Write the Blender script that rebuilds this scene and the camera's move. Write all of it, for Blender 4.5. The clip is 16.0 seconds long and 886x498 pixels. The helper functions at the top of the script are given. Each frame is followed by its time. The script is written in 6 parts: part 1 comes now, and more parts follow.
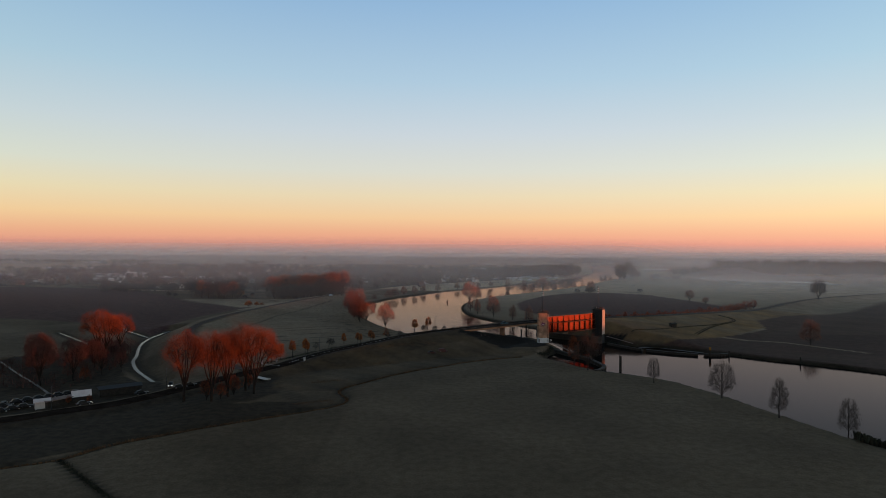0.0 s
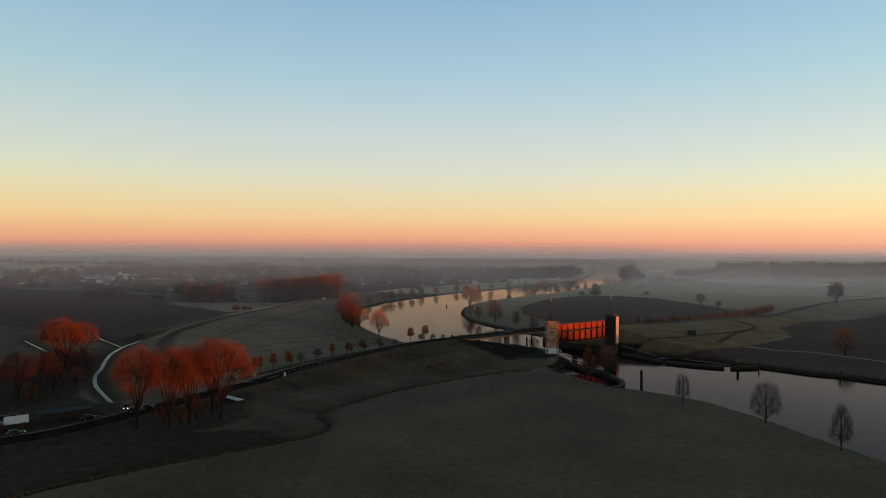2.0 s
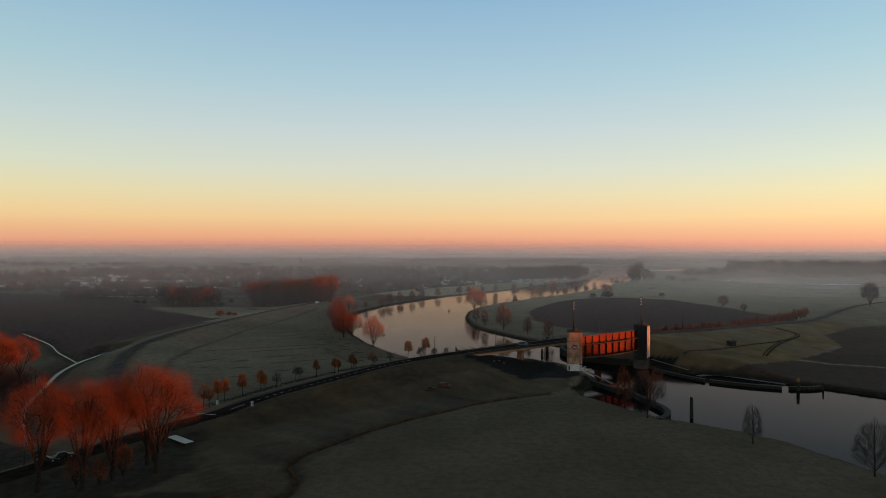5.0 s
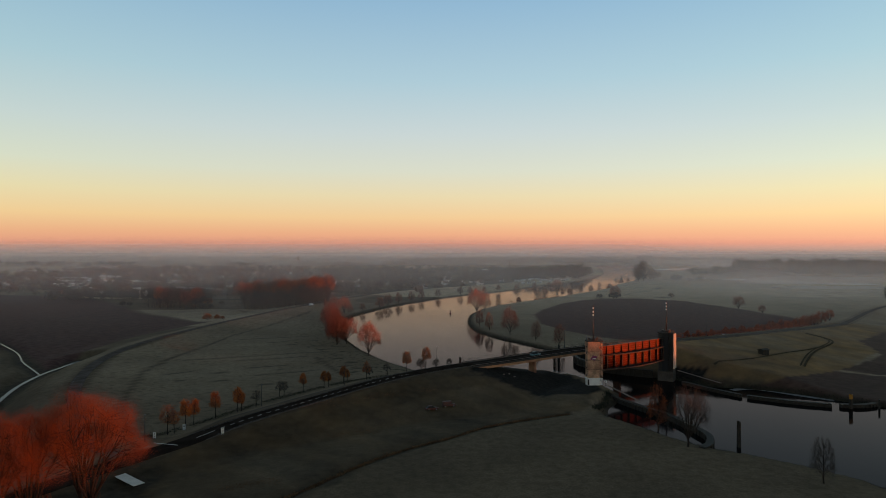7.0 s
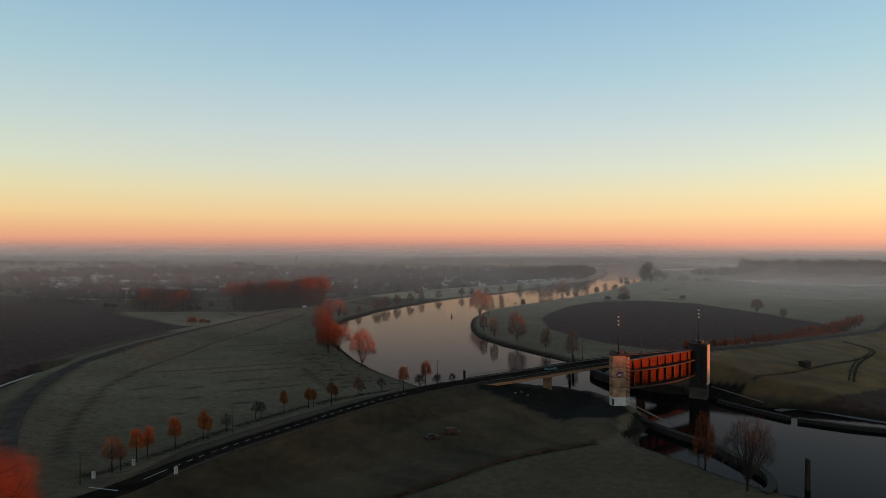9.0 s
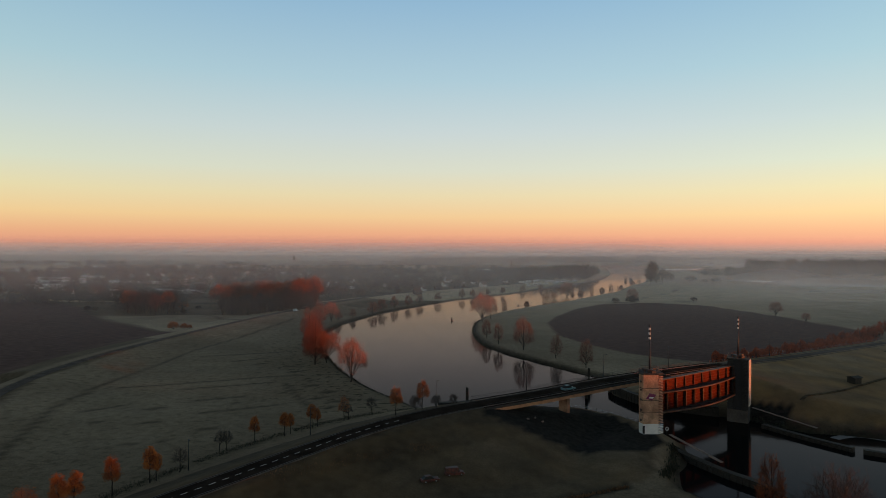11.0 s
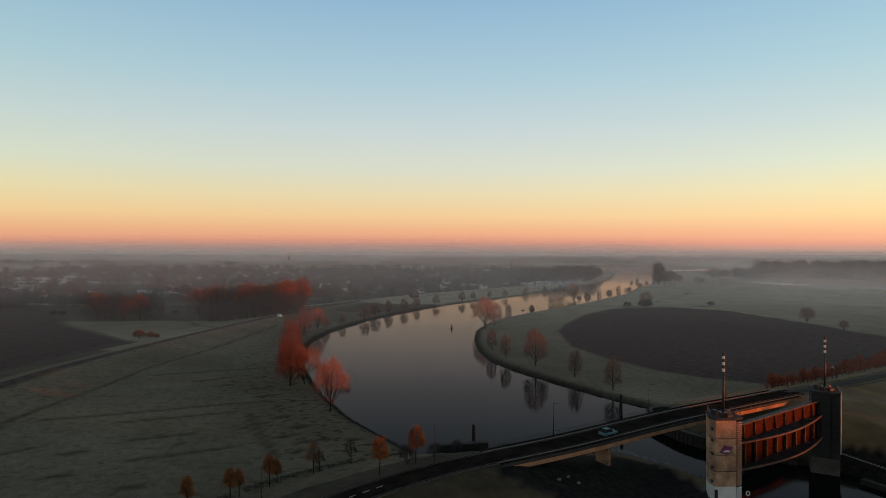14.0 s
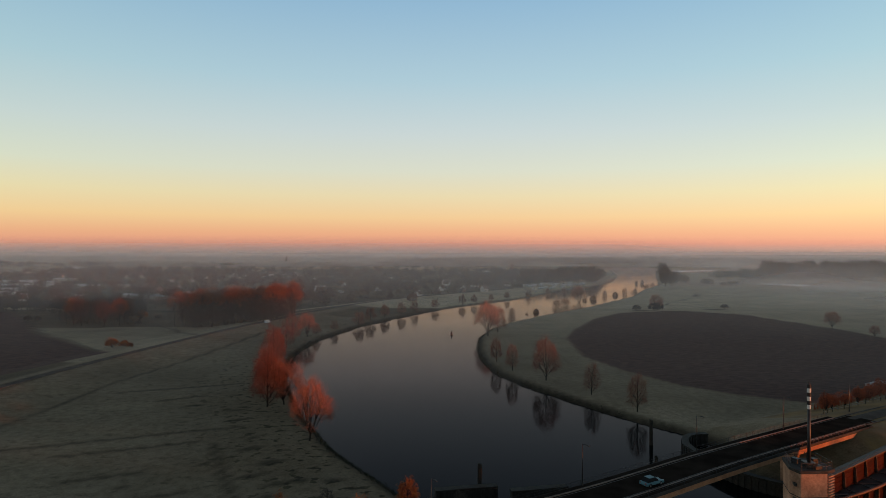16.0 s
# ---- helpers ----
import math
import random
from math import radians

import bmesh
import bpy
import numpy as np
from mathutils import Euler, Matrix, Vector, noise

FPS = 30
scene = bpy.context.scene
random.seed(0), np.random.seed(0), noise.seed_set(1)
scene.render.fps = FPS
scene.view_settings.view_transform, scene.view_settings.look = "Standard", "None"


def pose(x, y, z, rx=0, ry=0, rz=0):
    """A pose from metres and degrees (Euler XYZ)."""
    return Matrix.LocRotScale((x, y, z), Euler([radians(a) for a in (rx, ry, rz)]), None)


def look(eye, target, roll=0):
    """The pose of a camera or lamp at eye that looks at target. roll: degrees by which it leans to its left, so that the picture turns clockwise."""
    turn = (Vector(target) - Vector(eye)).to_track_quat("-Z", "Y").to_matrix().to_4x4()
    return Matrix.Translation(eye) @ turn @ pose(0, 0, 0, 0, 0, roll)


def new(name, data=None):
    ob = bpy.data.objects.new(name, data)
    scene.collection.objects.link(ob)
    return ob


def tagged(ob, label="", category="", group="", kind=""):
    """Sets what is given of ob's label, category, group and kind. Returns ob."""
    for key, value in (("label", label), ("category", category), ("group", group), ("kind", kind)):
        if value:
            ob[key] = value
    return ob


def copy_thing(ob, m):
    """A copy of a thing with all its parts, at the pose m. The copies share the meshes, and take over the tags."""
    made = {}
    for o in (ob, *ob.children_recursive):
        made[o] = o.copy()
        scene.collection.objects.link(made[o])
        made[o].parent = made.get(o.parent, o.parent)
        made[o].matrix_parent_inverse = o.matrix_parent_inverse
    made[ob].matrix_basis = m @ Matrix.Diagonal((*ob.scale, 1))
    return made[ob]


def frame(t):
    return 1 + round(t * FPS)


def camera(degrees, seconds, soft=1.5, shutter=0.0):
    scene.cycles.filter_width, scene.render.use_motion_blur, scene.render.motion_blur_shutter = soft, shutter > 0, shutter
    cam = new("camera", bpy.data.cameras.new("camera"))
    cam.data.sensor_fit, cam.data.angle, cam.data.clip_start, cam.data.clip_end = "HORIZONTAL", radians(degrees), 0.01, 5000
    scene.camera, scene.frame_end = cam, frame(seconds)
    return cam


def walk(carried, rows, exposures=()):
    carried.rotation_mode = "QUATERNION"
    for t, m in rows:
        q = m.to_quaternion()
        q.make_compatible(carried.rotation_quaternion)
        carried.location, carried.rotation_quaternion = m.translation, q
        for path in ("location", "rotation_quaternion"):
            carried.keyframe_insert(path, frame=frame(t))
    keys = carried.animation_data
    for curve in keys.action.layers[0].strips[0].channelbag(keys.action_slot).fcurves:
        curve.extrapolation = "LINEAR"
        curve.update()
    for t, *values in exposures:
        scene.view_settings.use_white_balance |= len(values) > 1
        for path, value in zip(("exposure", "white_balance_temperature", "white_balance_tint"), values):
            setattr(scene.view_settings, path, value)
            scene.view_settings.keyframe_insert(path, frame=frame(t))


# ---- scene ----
cam = camera(72.6, 16.0, soft=0.75)
PATH = [
    (0, (0.479, 0.717, 49.927), (0.48, 2.717, 49.935), 0.3),
    (0.5, (0.505, 7.941, 49.951), (0.509, 9.941, 49.961), 0.3),
    (1, (0.567, 15.242, 49.966), (0.572, 17.242, 49.978), 0.3),
    (1.5, (0.644, 22.656, 49.981), (0.649, 24.656, 49.992), 0.3),
    (2, (0.745, 30.13, 49.988), (0.749, 32.13, 50.0), 0.3),
    (2.5, (0.843, 37.59, 49.991), (0.845, 39.59, 50.003), 0.3),
    (3, (0.86, 44.953, 49.993), (0.86, 46.953, 50.004), 0.2),
    (3.5, (0.794, 52.204, 50.005), (0.792, 54.203, 50.016), 0.2),
    (4, (0.628, 59.346, 50.026), (0.627, 61.346, 50.037), 0.2),
    (6.5, (-1.007, 94.059, 50.355), (-1.005, 96.059, 50.363), -0.1),
    (7, (-1.234, 101.1, 50.352), (-1.231, 103.099, 50.359), -0.0),
    (7.5, (-1.45, 108.228, 50.332), (-1.447, 110.228, 50.339), -0.0),
    (8, (-1.696, 115.461, 50.315), (-1.692, 117.461, 50.321), -0.0),
    (8.5, (-1.898, 122.752, 50.301), (-1.895, 124.752, 50.308), 0.0),
    (9, (-1.991, 130.021, 50.285), (-1.988, 132.021, 50.291), 0.1),
    (11.5, (-1.966, 166.207, 50.52), (-1.961, 168.207, 50.524), 0.1),
    (12, (-2.028, 173.444, 50.52), (-2.023, 175.444, 50.523), 0.2),
    (12.5, (-2.168, 180.55, 50.529), (-2.161, 182.55, 50.531), 0.2),
    (13, (-2.366, 187.573, 50.537), (-2.358, 189.573, 50.539), 0.2),
    (13.5, (-2.457, 194.303, 50.558), (-2.447, 196.303, 50.561), 0.2),
    (14, (-2.479, 201.121, 50.568), (-2.468, 203.121, 50.572), 0.2),
    (14.5, (-2.516, 208.116, 50.589), (-2.505, 210.116, 50.594), 0.2),
    (15, (-2.446, 215.208, 50.575), (-2.435, 217.208, 50.58), 0.1),
    (15.5, (-2.329, 222.218, 50.548), (-2.317, 224.218, 50.553), 0.2),
    (16, (-2.25, 229.165, 50.53), (-2.237, 231.165, 50.537), 0.1),
]
walk(cam, [(t, look(eye, target, roll)) for t, eye, target, roll in PATH],
     exposures=[(0, 0.0, 6250, 17), (0.5, 0.0, 6330, 15), (1.5, 0.0, 6500, 10), (16, 0.0, 6500, 10)])

# ---- world, sun ----
SUN_AZ = (0.965, -0.26)          # towards the sun, seen from above
SUN_EL = radians(1.7)


def lin(r, g, b):
    """Linear colour from 0..255 display values."""
    return tuple(((c / 255) / 12.92 if c <= 10 else ((c / 255 + 0.055) / 1.055) ** 2.4) for c in (r, g, b)) + (1.0,)


def make_world():
    w = bpy.data.worlds.new("dawn_sky")
    scene.world = w
    w.use_nodes = True
    nt = w.node_tree
    nt.nodes.clear()
    out = nt.nodes.new("ShaderNodeOutputWorld")
    bg = nt.nodes.new("ShaderNodeBackground")
    tc = nt.nodes.new("ShaderNodeTexCoord")
    sep = nt.nodes.new("ShaderNodeSeparateXYZ")
    mr = nt.nodes.new("ShaderNodeMapRange")
    ramp = nt.nodes.new("ShaderNodeValToRGB")
    nt.links.new(tc.outputs["Generated"], sep.inputs[0])
    nt.links.new(sep.outputs["Z"], mr.inputs["Value"])
    mr.inputs["From Min"].default_value = -0.05
    mr.inputs["From Max"].default_value = 0.95
    nt.links.new(mr.outputs[0], ramp.inputs[0])
    stops = [(-0.05, (110, 104, 103)), (-0.008, (160, 138, 132)), (0.002, (188, 148, 136)), (0.012, (224, 152, 130)),
             (0.03, (232, 172, 136)), (0.055, (236, 198, 150)), (0.09, (227, 211, 172)), (0.13, (212, 214, 197)),
             (0.19, (196, 208, 209)), (0.27, (169, 198, 211)), (0.38, (141, 179, 206)), (0.55, (86, 102, 116)), (0.9, (62, 70, 78))]
    el = ramp.color_ramp.elements
    while len(el) < len(stops):
        el.new(0.5)
    for e, (z, c) in zip(el, stops):
        e.position = z + 0.05
        e.color = lin(*c)
    sky = nt.nodes.new("ShaderNodeTexSky")
    sky.sky_type = "NISHITA"
    sky.sun_disc = False
    sky.sun_elevation = SUN_EL
    sky.sun_rotation = math.atan2(SUN_AZ[0], SUN_AZ[1])
    mix = nt.nodes.new("ShaderNodeMix")
    mix.data_type = "RGBA"
    mix.blend_type = "ADD"
    mix.inputs["Factor"].default_value = 0.05
    nt.links.new(ramp.outputs[0], mix.inputs[6])
    nt.links.new(sky.outputs[0], mix.inputs[7])
    side = nt.nodes.new("ShaderNodeMath")
    side.operation = "MULTIPLY_ADD"
    side.inputs[1].default_value = 0.09
    side.inputs[2].default_value = 0.99
    nt.links.new(sep.outputs["X"], side.inputs[0])
    near = nt.nodes.new("ShaderNodeMapRange")
    for sock, v in zip(("From Min", "From Max", "To Min", "To Max"), (0.01, 0.2, 1.0, 0.0)):
        near.inputs[sock].default_value = v
    nt.links.new(sep.outputs["Z"], near.inputs["Value"])
    bow = nt.nodes.new("ShaderNodeMath")
    bow.operation = "MULTIPLY_ADD"
    bow.inputs[1].default_value = 0.32
    bow.inputs[2].default_value = 0.09
    nt.links.new(sep.outputs["X"], bow.inputs[0])
    bowx = nt.nodes.new("ShaderNodeMath")
    bowx.operation = "MULTIPLY"
    nt.links.new(bow.outputs[0], bowx.inputs[0])
    nt.links.new(sep.outputs["X"], bowx.inputs[1])
    glow = nt.nodes.new("ShaderNodeMath")
    glow.operation = "MULTIPLY_ADD"
    nt.links.new(bowx.outputs[0], glow.inputs[0])
    nt.links.new(near.outputs[0], glow.inputs[1])
    nt.links.new(side.outputs[0], glow.inputs[2])
    sq = nt.nodes.new("ShaderNodeMath")
    sq.operation = "MULTIPLY"
    nt.links.new(sep.outputs["X"], sq.inputs[0])
    nt.links.new(sep.outputs["X"], sq.inputs[1])
    gain = nt.nodes.new("ShaderNodeMath")
    gain.operation = "MULTIPLY"
    gain.use_clamp = True
    gain.inputs[1].default_value = 2.6
    nt.links.new(sq.outputs[0], gain.inputs[0])
    tint = nt.nodes.new("ShaderNodeMix")
    tint.data_type = "RGBA"
    tint.blend_type = "MULTIPLY"
    tint.inputs[7].default_value = (0.95, 1.0, 0.975, 1)
    nt.links.new(gain.outputs[0], tint.inputs[0])
    nt.links.new(mix.outputs[2], tint.inputs[6])
    nt.links.new(tint.outputs[2], bg.inputs[0])
    nt.links.new(glow.outputs[0], bg.inputs[1])
    nt.links.new(bg.outputs[0], out.inputs[0])


make_world()
sun = new("sun", bpy.data.lights.new("sun", "SUN"))
sun.data.energy = 5.0
sun.data.color = (1.0, 0.215, 0.05)
sun.data.angle = radians(0.5)
sun.matrix_world = look((0, 0, 0), (-SUN_AZ[0], -SUN_AZ[1], -math.tan(SUN_EL)))


# ---- materials ----
def mat(name, color, rough=0.85, metal=0.0, var=0.35, scale=1.0, bump=0.0, fine=8.0, second=None, obj_random=0.0, spec=0.3):
    """A surface with grain at two scales; second: the colour of its stains."""
    m = bpy.data.materials.new(name)
    m.use_nodes = True
    nt = m.node_tree
    b = nt.nodes["Principled BSDF"]
    b.inputs["Roughness"].default_value = rough
    b.inputs["Metallic"].default_value = metal
    b.inputs["Specular IOR Level"].default_value = spec
    tc = nt.nodes.new("ShaderNodeTexCoord")
    n1 = nt.nodes.new("ShaderNodeTexNoise")
    n1.inputs["Scale"].default_value = scale
    n1.inputs["Detail"].default_value = 5
    n2 = nt.nodes.new("ShaderNodeTexNoise")
    n2.inputs["Scale"].default_value = scale * fine
    n2.inputs["Detail"].default_value = 3
    for n in (n1, n2):
        nt.links.new(tc.outputs["Object"], n.inputs["Vector"])
    r1 = nt.nodes.new("ShaderNodeValToRGB")
    c2 = second or tuple(c * (1 - var) for c in color)
    r1.color_ramp.elements[0].position, r1.color_ramp.elements[1].position = 0.35, 0.65
    r1.color_ramp.elements[0].color = (*c2[:3], 1)
    r1.color_ramp.elements[1].color = (*color[:3], 1)
    nt.links.new(n1.outputs["Fac"], r1.inputs[0])
    mx = nt.nodes.new("ShaderNodeMix")
    mx.data_type = "RGBA"
    mx.blend_type = "OVERLAY"
    mx.inputs["Factor"].default_value = min(1.0, var)
    nt.links.new(r1.outputs[0], mx.inputs[6])
    nt.links.new(n2.outputs["Fac"], mx.inputs[7])
    last = mx.outputs[2]
    if obj_random:
        oi = nt.nodes.new("ShaderNodeObjectInfo")
        hsv = nt.nodes.new("ShaderNodeHueSaturation")
        mp = nt.nodes.new("ShaderNodeMapRange")
        mp.inputs["To Min"].default_value = 1 - obj_random
        mp.inputs["To Max"].default_value = 1 + obj_random
        nt.links.new(oi.outputs["Random"], mp.inputs["Value"])
        nt.links.new(mp.outputs[0], hsv.inputs["Value"])
        nt.links.new(last, hsv.inputs["Color"])
        last = hsv.outputs[0]
    nt.links.new(last, b.inputs["Base Color"])
    if bump:
        bp = nt.nodes.new("ShaderNodeBump")
        bp.inputs["Strength"].default_value = bump
        bp.inputs["Distance"].default_value = 0.05
        nt.links.new(n2.outputs["Fac"], bp.inputs["Height"])
        nt.links.new(bp.outputs[0], b.inputs["Normal"])
    return m


M_CONC = mat("weathered_concrete", (0.44, 0.25, 0.16), 0.9, var=0.4, scale=0.35, bump=0.3, second=(0.21, 0.115, 0.073))
M_CONC2 = mat("pale_stained_concrete", (0.52, 0.30, 0.195), 0.9, var=0.45, scale=0.5, bump=0.3, second=(0.24, 0.15, 0.095))
# Low-sun orange is mixed into the concrete of the south girder.
M_GIRDER = mat("sun_tinted_girder_concrete", (0.40, 0.205, 0.11), 0.9, var=0.3, scale=0.5, bump=0.2)
M_SUNWALL = mat("pale_sunlit_concrete", (0.46, 0.41, 0.36), 0.9, var=0.3, scale=0.4, bump=0.2)
M_WHITE = mat("white_paint", (0.62, 0.61, 0.59), 0.7, var=0.15, scale=0.5)
# Stain and shade in one dark colour: bridge sides, east tower, caps, joints.
M_DCONC = mat("stained_shaded_concrete", (0.042, 0.038, 0.035), 0.85, var=0.4, scale=0.5, bump=0.3)
M_RUST = mat("red_oxide_steel", (0.052, 0.0098, 0.006), 0.35, metal=0.85, var=0.5, scale=0.6, bump=0.12, second=(0.028, 0.0066, 0.0045), spec=0.14)
M_RIB = mat("weathered_brown_steel", (0.085, 0.050, 0.036), 0.6, metal=0.3, var=0.5, scale=0.8, bump=0.2, second=(0.04, 0.022, 0.016))
M_STEEL = mat("dark_steel", (0.05, 0.05, 0.052), 0.5, metal=0.6, var=0.3, scale=1)
M_GALV = mat("galvanised_steel", (0.35, 0.36, 0.37), 0.45, metal=0.8, var=0.2, scale=2)
M_BLACK = mat("black_paint", (0.018, 0.018, 0.02), 0.6, var=0.3, scale=2)
M_TIMBER = mat("wet_timber", (0.034, 0.028, 0.022), 0.8, var=0.5, scale=1.5, bump=0.4)
M_ASPH = mat("asphalt", (0.030, 0.0225, 0.0185), 0.98, var=0.4, scale=0.25, fine=30, bump=0.15, second=(0.016, 0.012, 0.010), spec=0.0)
M_ASPHL = mat("pale_asphalt", (0.115, 0.097, 0.086), 0.98, var=0.4, scale=0.25, fine=30, bump=0.15, second=(0.075, 0.063, 0.056), spec=0.0)
M_KERB = mat("kerb_concrete", (0.20, 0.155, 0.135), 0.9, var=0.25, scale=0.8)
M_EDGE = mat("worn_edging", (0.085, 0.07, 0.06), 0.9, var=0.4, scale=0.3)
M_MARK = mat("road_paint", (0.52, 0.51, 0.48), 0.7, var=0.25, scale=3)
M_EDGEMARK = mat("worn_road_paint", (0.11, 0.10, 0.095), 0.8, var=0.4, scale=3)
M_BARK = mat("bark", (0.026, 0.018, 0.014), 0.95, var=0.5, scale=2.0, bump=0.5)
M_TWIG = mat("red_willow_twigs", (0.24, 0.056, 0.013), 0.85, var=0.5, scale=0.25, obj_random=0.25, second=(0.09, 0.028, 0.013))
M_TWIGS = mat("deep_red_twigs", (0.17, 0.05, 0.03), 0.85, var=0.5, scale=0.25, obj_random=0.25, second=(0.085, 0.032, 0.022))
M_TWIGP = mat("pink_brown_twigs", (0.34, 0.135, 0.085), 0.8, var=0.4, scale=0.25, obj_random=0.2, second=(0.2, 0.075, 0.05))
M_TWIGD = mat("brown_twigs", (0.064, 0.053, 0.047), 0.85, var=0.4, scale=0.3, obj_random=0.2)
M_TWIGC = mat("dusky_red_twigs", (0.085, 0.038, 0.030), 0.85, var=0.5, scale=0.3, obj_random=0.3)
M_TWIGM = mat("muted_russet_twigs", (0.22, 0.098, 0.066), 0.85, var=0.4, scale=0.3, obj_random=0.25)
M_LEAF = mat("orange_autumn_leaves", (0.34, 0.11, 0.02), 0.75, var=0.5, scale=0.6, obj_random=0.25, second=(0.17, 0.05, 0.015))
# Red light of the low sun, put into twig and leaf colour.
M_SUNRED = mat("sun_red_twigs_and_leaves", (0.36, 0.075, 0.028), 0.8, var=0.5, scale=0.5, obj_random=0.3)
M_REED = mat("withered_reed", (0.17, 0.092, 0.045), 0.9, var=0.5, scale=0.3)
M_RUSTHERB = mat("rusty_dry_herbs", (0.13, 0.062, 0.022), 0.95, var=0.5, scale=0.3)
M_TRACK = mat("trodden_mud", (0.085, 0.068, 0.046), 0.98, var=0.5, scale=0.5, fine=12, spec=0.0)
M_DARKVEG = mat("rough_dark_herbage", (0.035, 0.036, 0.022), 0.95, var=0.5, scale=0.2)
M_WOODS = mat("bare_woodland_crowns", (0.048, 0.039, 0.034), 0.95, var=0.5, scale=0.02, fine=10)
M_BRICK = mat("red_brown_brick", (0.09, 0.055, 0.045), 0.9, var=0.35, scale=0.8, obj_random=0.3)
M_TILE = mat("clay_roof_tiles", (0.10, 0.065, 0.055), 0.8, var=0.35, scale=0.5, obj_random=0.4)
M_PLASTER = mat("white_render_wall", (0.5, 0.47, 0.44), 0.85, var=0.15, scale=0.5)
M_GLASSDARK = mat("window_glass", (0.012, 0.013, 0.014), 0.35, var=0.1, scale=1, spec=0.12)
M_ROOFWHITE = mat("pale_sheet_roof", (0.64, 0.63, 0.62), 0.5, var=0.2, scale=0.3)
M_SLAB = mat("pale_boards", (0.55, 0.52, 0.48), 0.8, var=0.2, scale=0.6)
M_TYRE = mat("tyre_rubber", (0.02, 0.02, 0.02), 0.9, var=0.2, scale=4)
M_PURPLE = mat("purple_sign_paint", (0.17, 0.03, 0.09), 0.6, var=0.2, scale=1)
M_CARDARK = mat("dark_car_paint", (0.014, 0.014, 0.016), 0.45, var=0.15, scale=1, obj_random=0.3, spec=0.2)
M_CARRUST = mat("dark_red_car_paint", (0.10, 0.03, 0.024), 0.5, var=0.4, scale=1.2, spec=0.25, second=(0.03, 0.018, 0.016))
M_CARRED = mat("red_car_paint", (0.16, 0.02, 0.015), 0.3, var=0.15, scale=1, spec=0.5)
M_CARPALE = mat("pale_car_paint", (0.42, 0.50, 0.54), 0.3, var=0.1, scale=1, spec=0.5)
M_CARBLUE = mat("pale_blue_car_paint", (0.09, 0.20, 0.24), 0.5, var=0.1, scale=1, spec=0.2)
M_YELLOW = mat("yellow_marker_paint", (0.32, 0.15, 0.02), 0.7, var=0.3, scale=1)


def make_lamp_glow(name, color, strength):
    m = bpy.data.materials.new(name)
    m.use_nodes = True
    b = m.node_tree.nodes["Principled BSDF"]
    b.inputs["Base Color"].default_value = (0.8, 0.8, 0.8, 1)
    b.inputs["Emission Color"].default_value = (*color, 1)
    b.inputs["Emission Strength"].default_value = strength
    return m


M_HEAD = make_lamp_glow("headlight", (1.0, 0.93, 0.8), 4.0)


def make_water(name, color, rough, bumps, gloss):
    """Dark water: a dull body under a smooth mirroring skin, stronger at a grazing angle."""
    m = bpy.data.materials.new(name)
    m.use_nodes = True
    nt = m.node_tree
    nt.nodes.clear()
    out = nt.nodes.new("ShaderNodeOutputMaterial")
    body = nt.nodes.new("ShaderNodeBsdfDiffuse")
    body.inputs[0].default_value = (*color, 1)
    skin = nt.nodes.new("ShaderNodeBsdfGlossy")
    skin.inputs["Color"].default_value = (*gloss, 1)
    skin.inputs["Roughness"].default_value = rough
    fr = nt.nodes.new("ShaderNodeFresnel")
    fr.inputs["IOR"].default_value = 1.08
    mix = nt.nodes.new("ShaderNodeMixShader")
    tc = nt.nodes.new("ShaderNodeTexCoord")
    mp = nt.nodes.new("ShaderNodeMapping")
    mp.inputs["Scale"].default_value = (0.5, 1.2, 1)
    n1 = nt.nodes.new("ShaderNodeTexNoise")
    n1.inputs["Scale"].default_value = 1.2
    n1.inputs["Detail"].default_value = 4
    n2 = nt.nodes.new("ShaderNodeTexNoise")
    n2.inputs["Scale"].default_value = 0.025
    n2.inputs["Detail"].default_value = 3
    mul = nt.nodes.new("ShaderNodeMath")
    mul.operation = "MULTIPLY"
    bp = nt.nodes.new("ShaderNodeBump")
    bp.inputs["Strength"].default_value = bumps
    bp.inputs["Distance"].default_value = 0.04
    nt.links.new(tc.outputs["Object"], mp.inputs[0])
    nt.links.new(mp.outputs[0], n1.inputs["Vector"])
    nt.links.new(tc.outputs["Object"], n2.inputs["Vector"])
    nt.links.new(n1.outputs["Fac"], mul.inputs[0])
    nt.links.new(n2.outputs["Fac"], mul.inputs[1])
    nt.links.new(mul.outputs[0], bp.inputs["Height"])
    nt.links.new(bp.outputs[0], skin.inputs["Normal"])
    nt.links.new(fr.outputs[0], mix.inputs[0])
    nt.links.new(body.outputs[0], mix.inputs[1])
    nt.links.new(skin.outputs[0], mix.inputs[2])
    nt.links.new(mix.outputs[0], out.inputs[0])
    return m


M_WATER = make_water("river_water", (0.005, 0.006, 0.006), 0.075, 0.3, (1.0, 0.785, 0.755))
M_RIME = mat("rimed_ice", (0.9, 0.8, 0.76), 0.7, var=0.3, scale=0.05, fine=4, second=(0.66, 0.58, 0.55))
M_ICE = make_water("thin_ice", (0.17, 0.166, 0.166), 0.12, 0.1, (0.8, 0.8, 0.8))


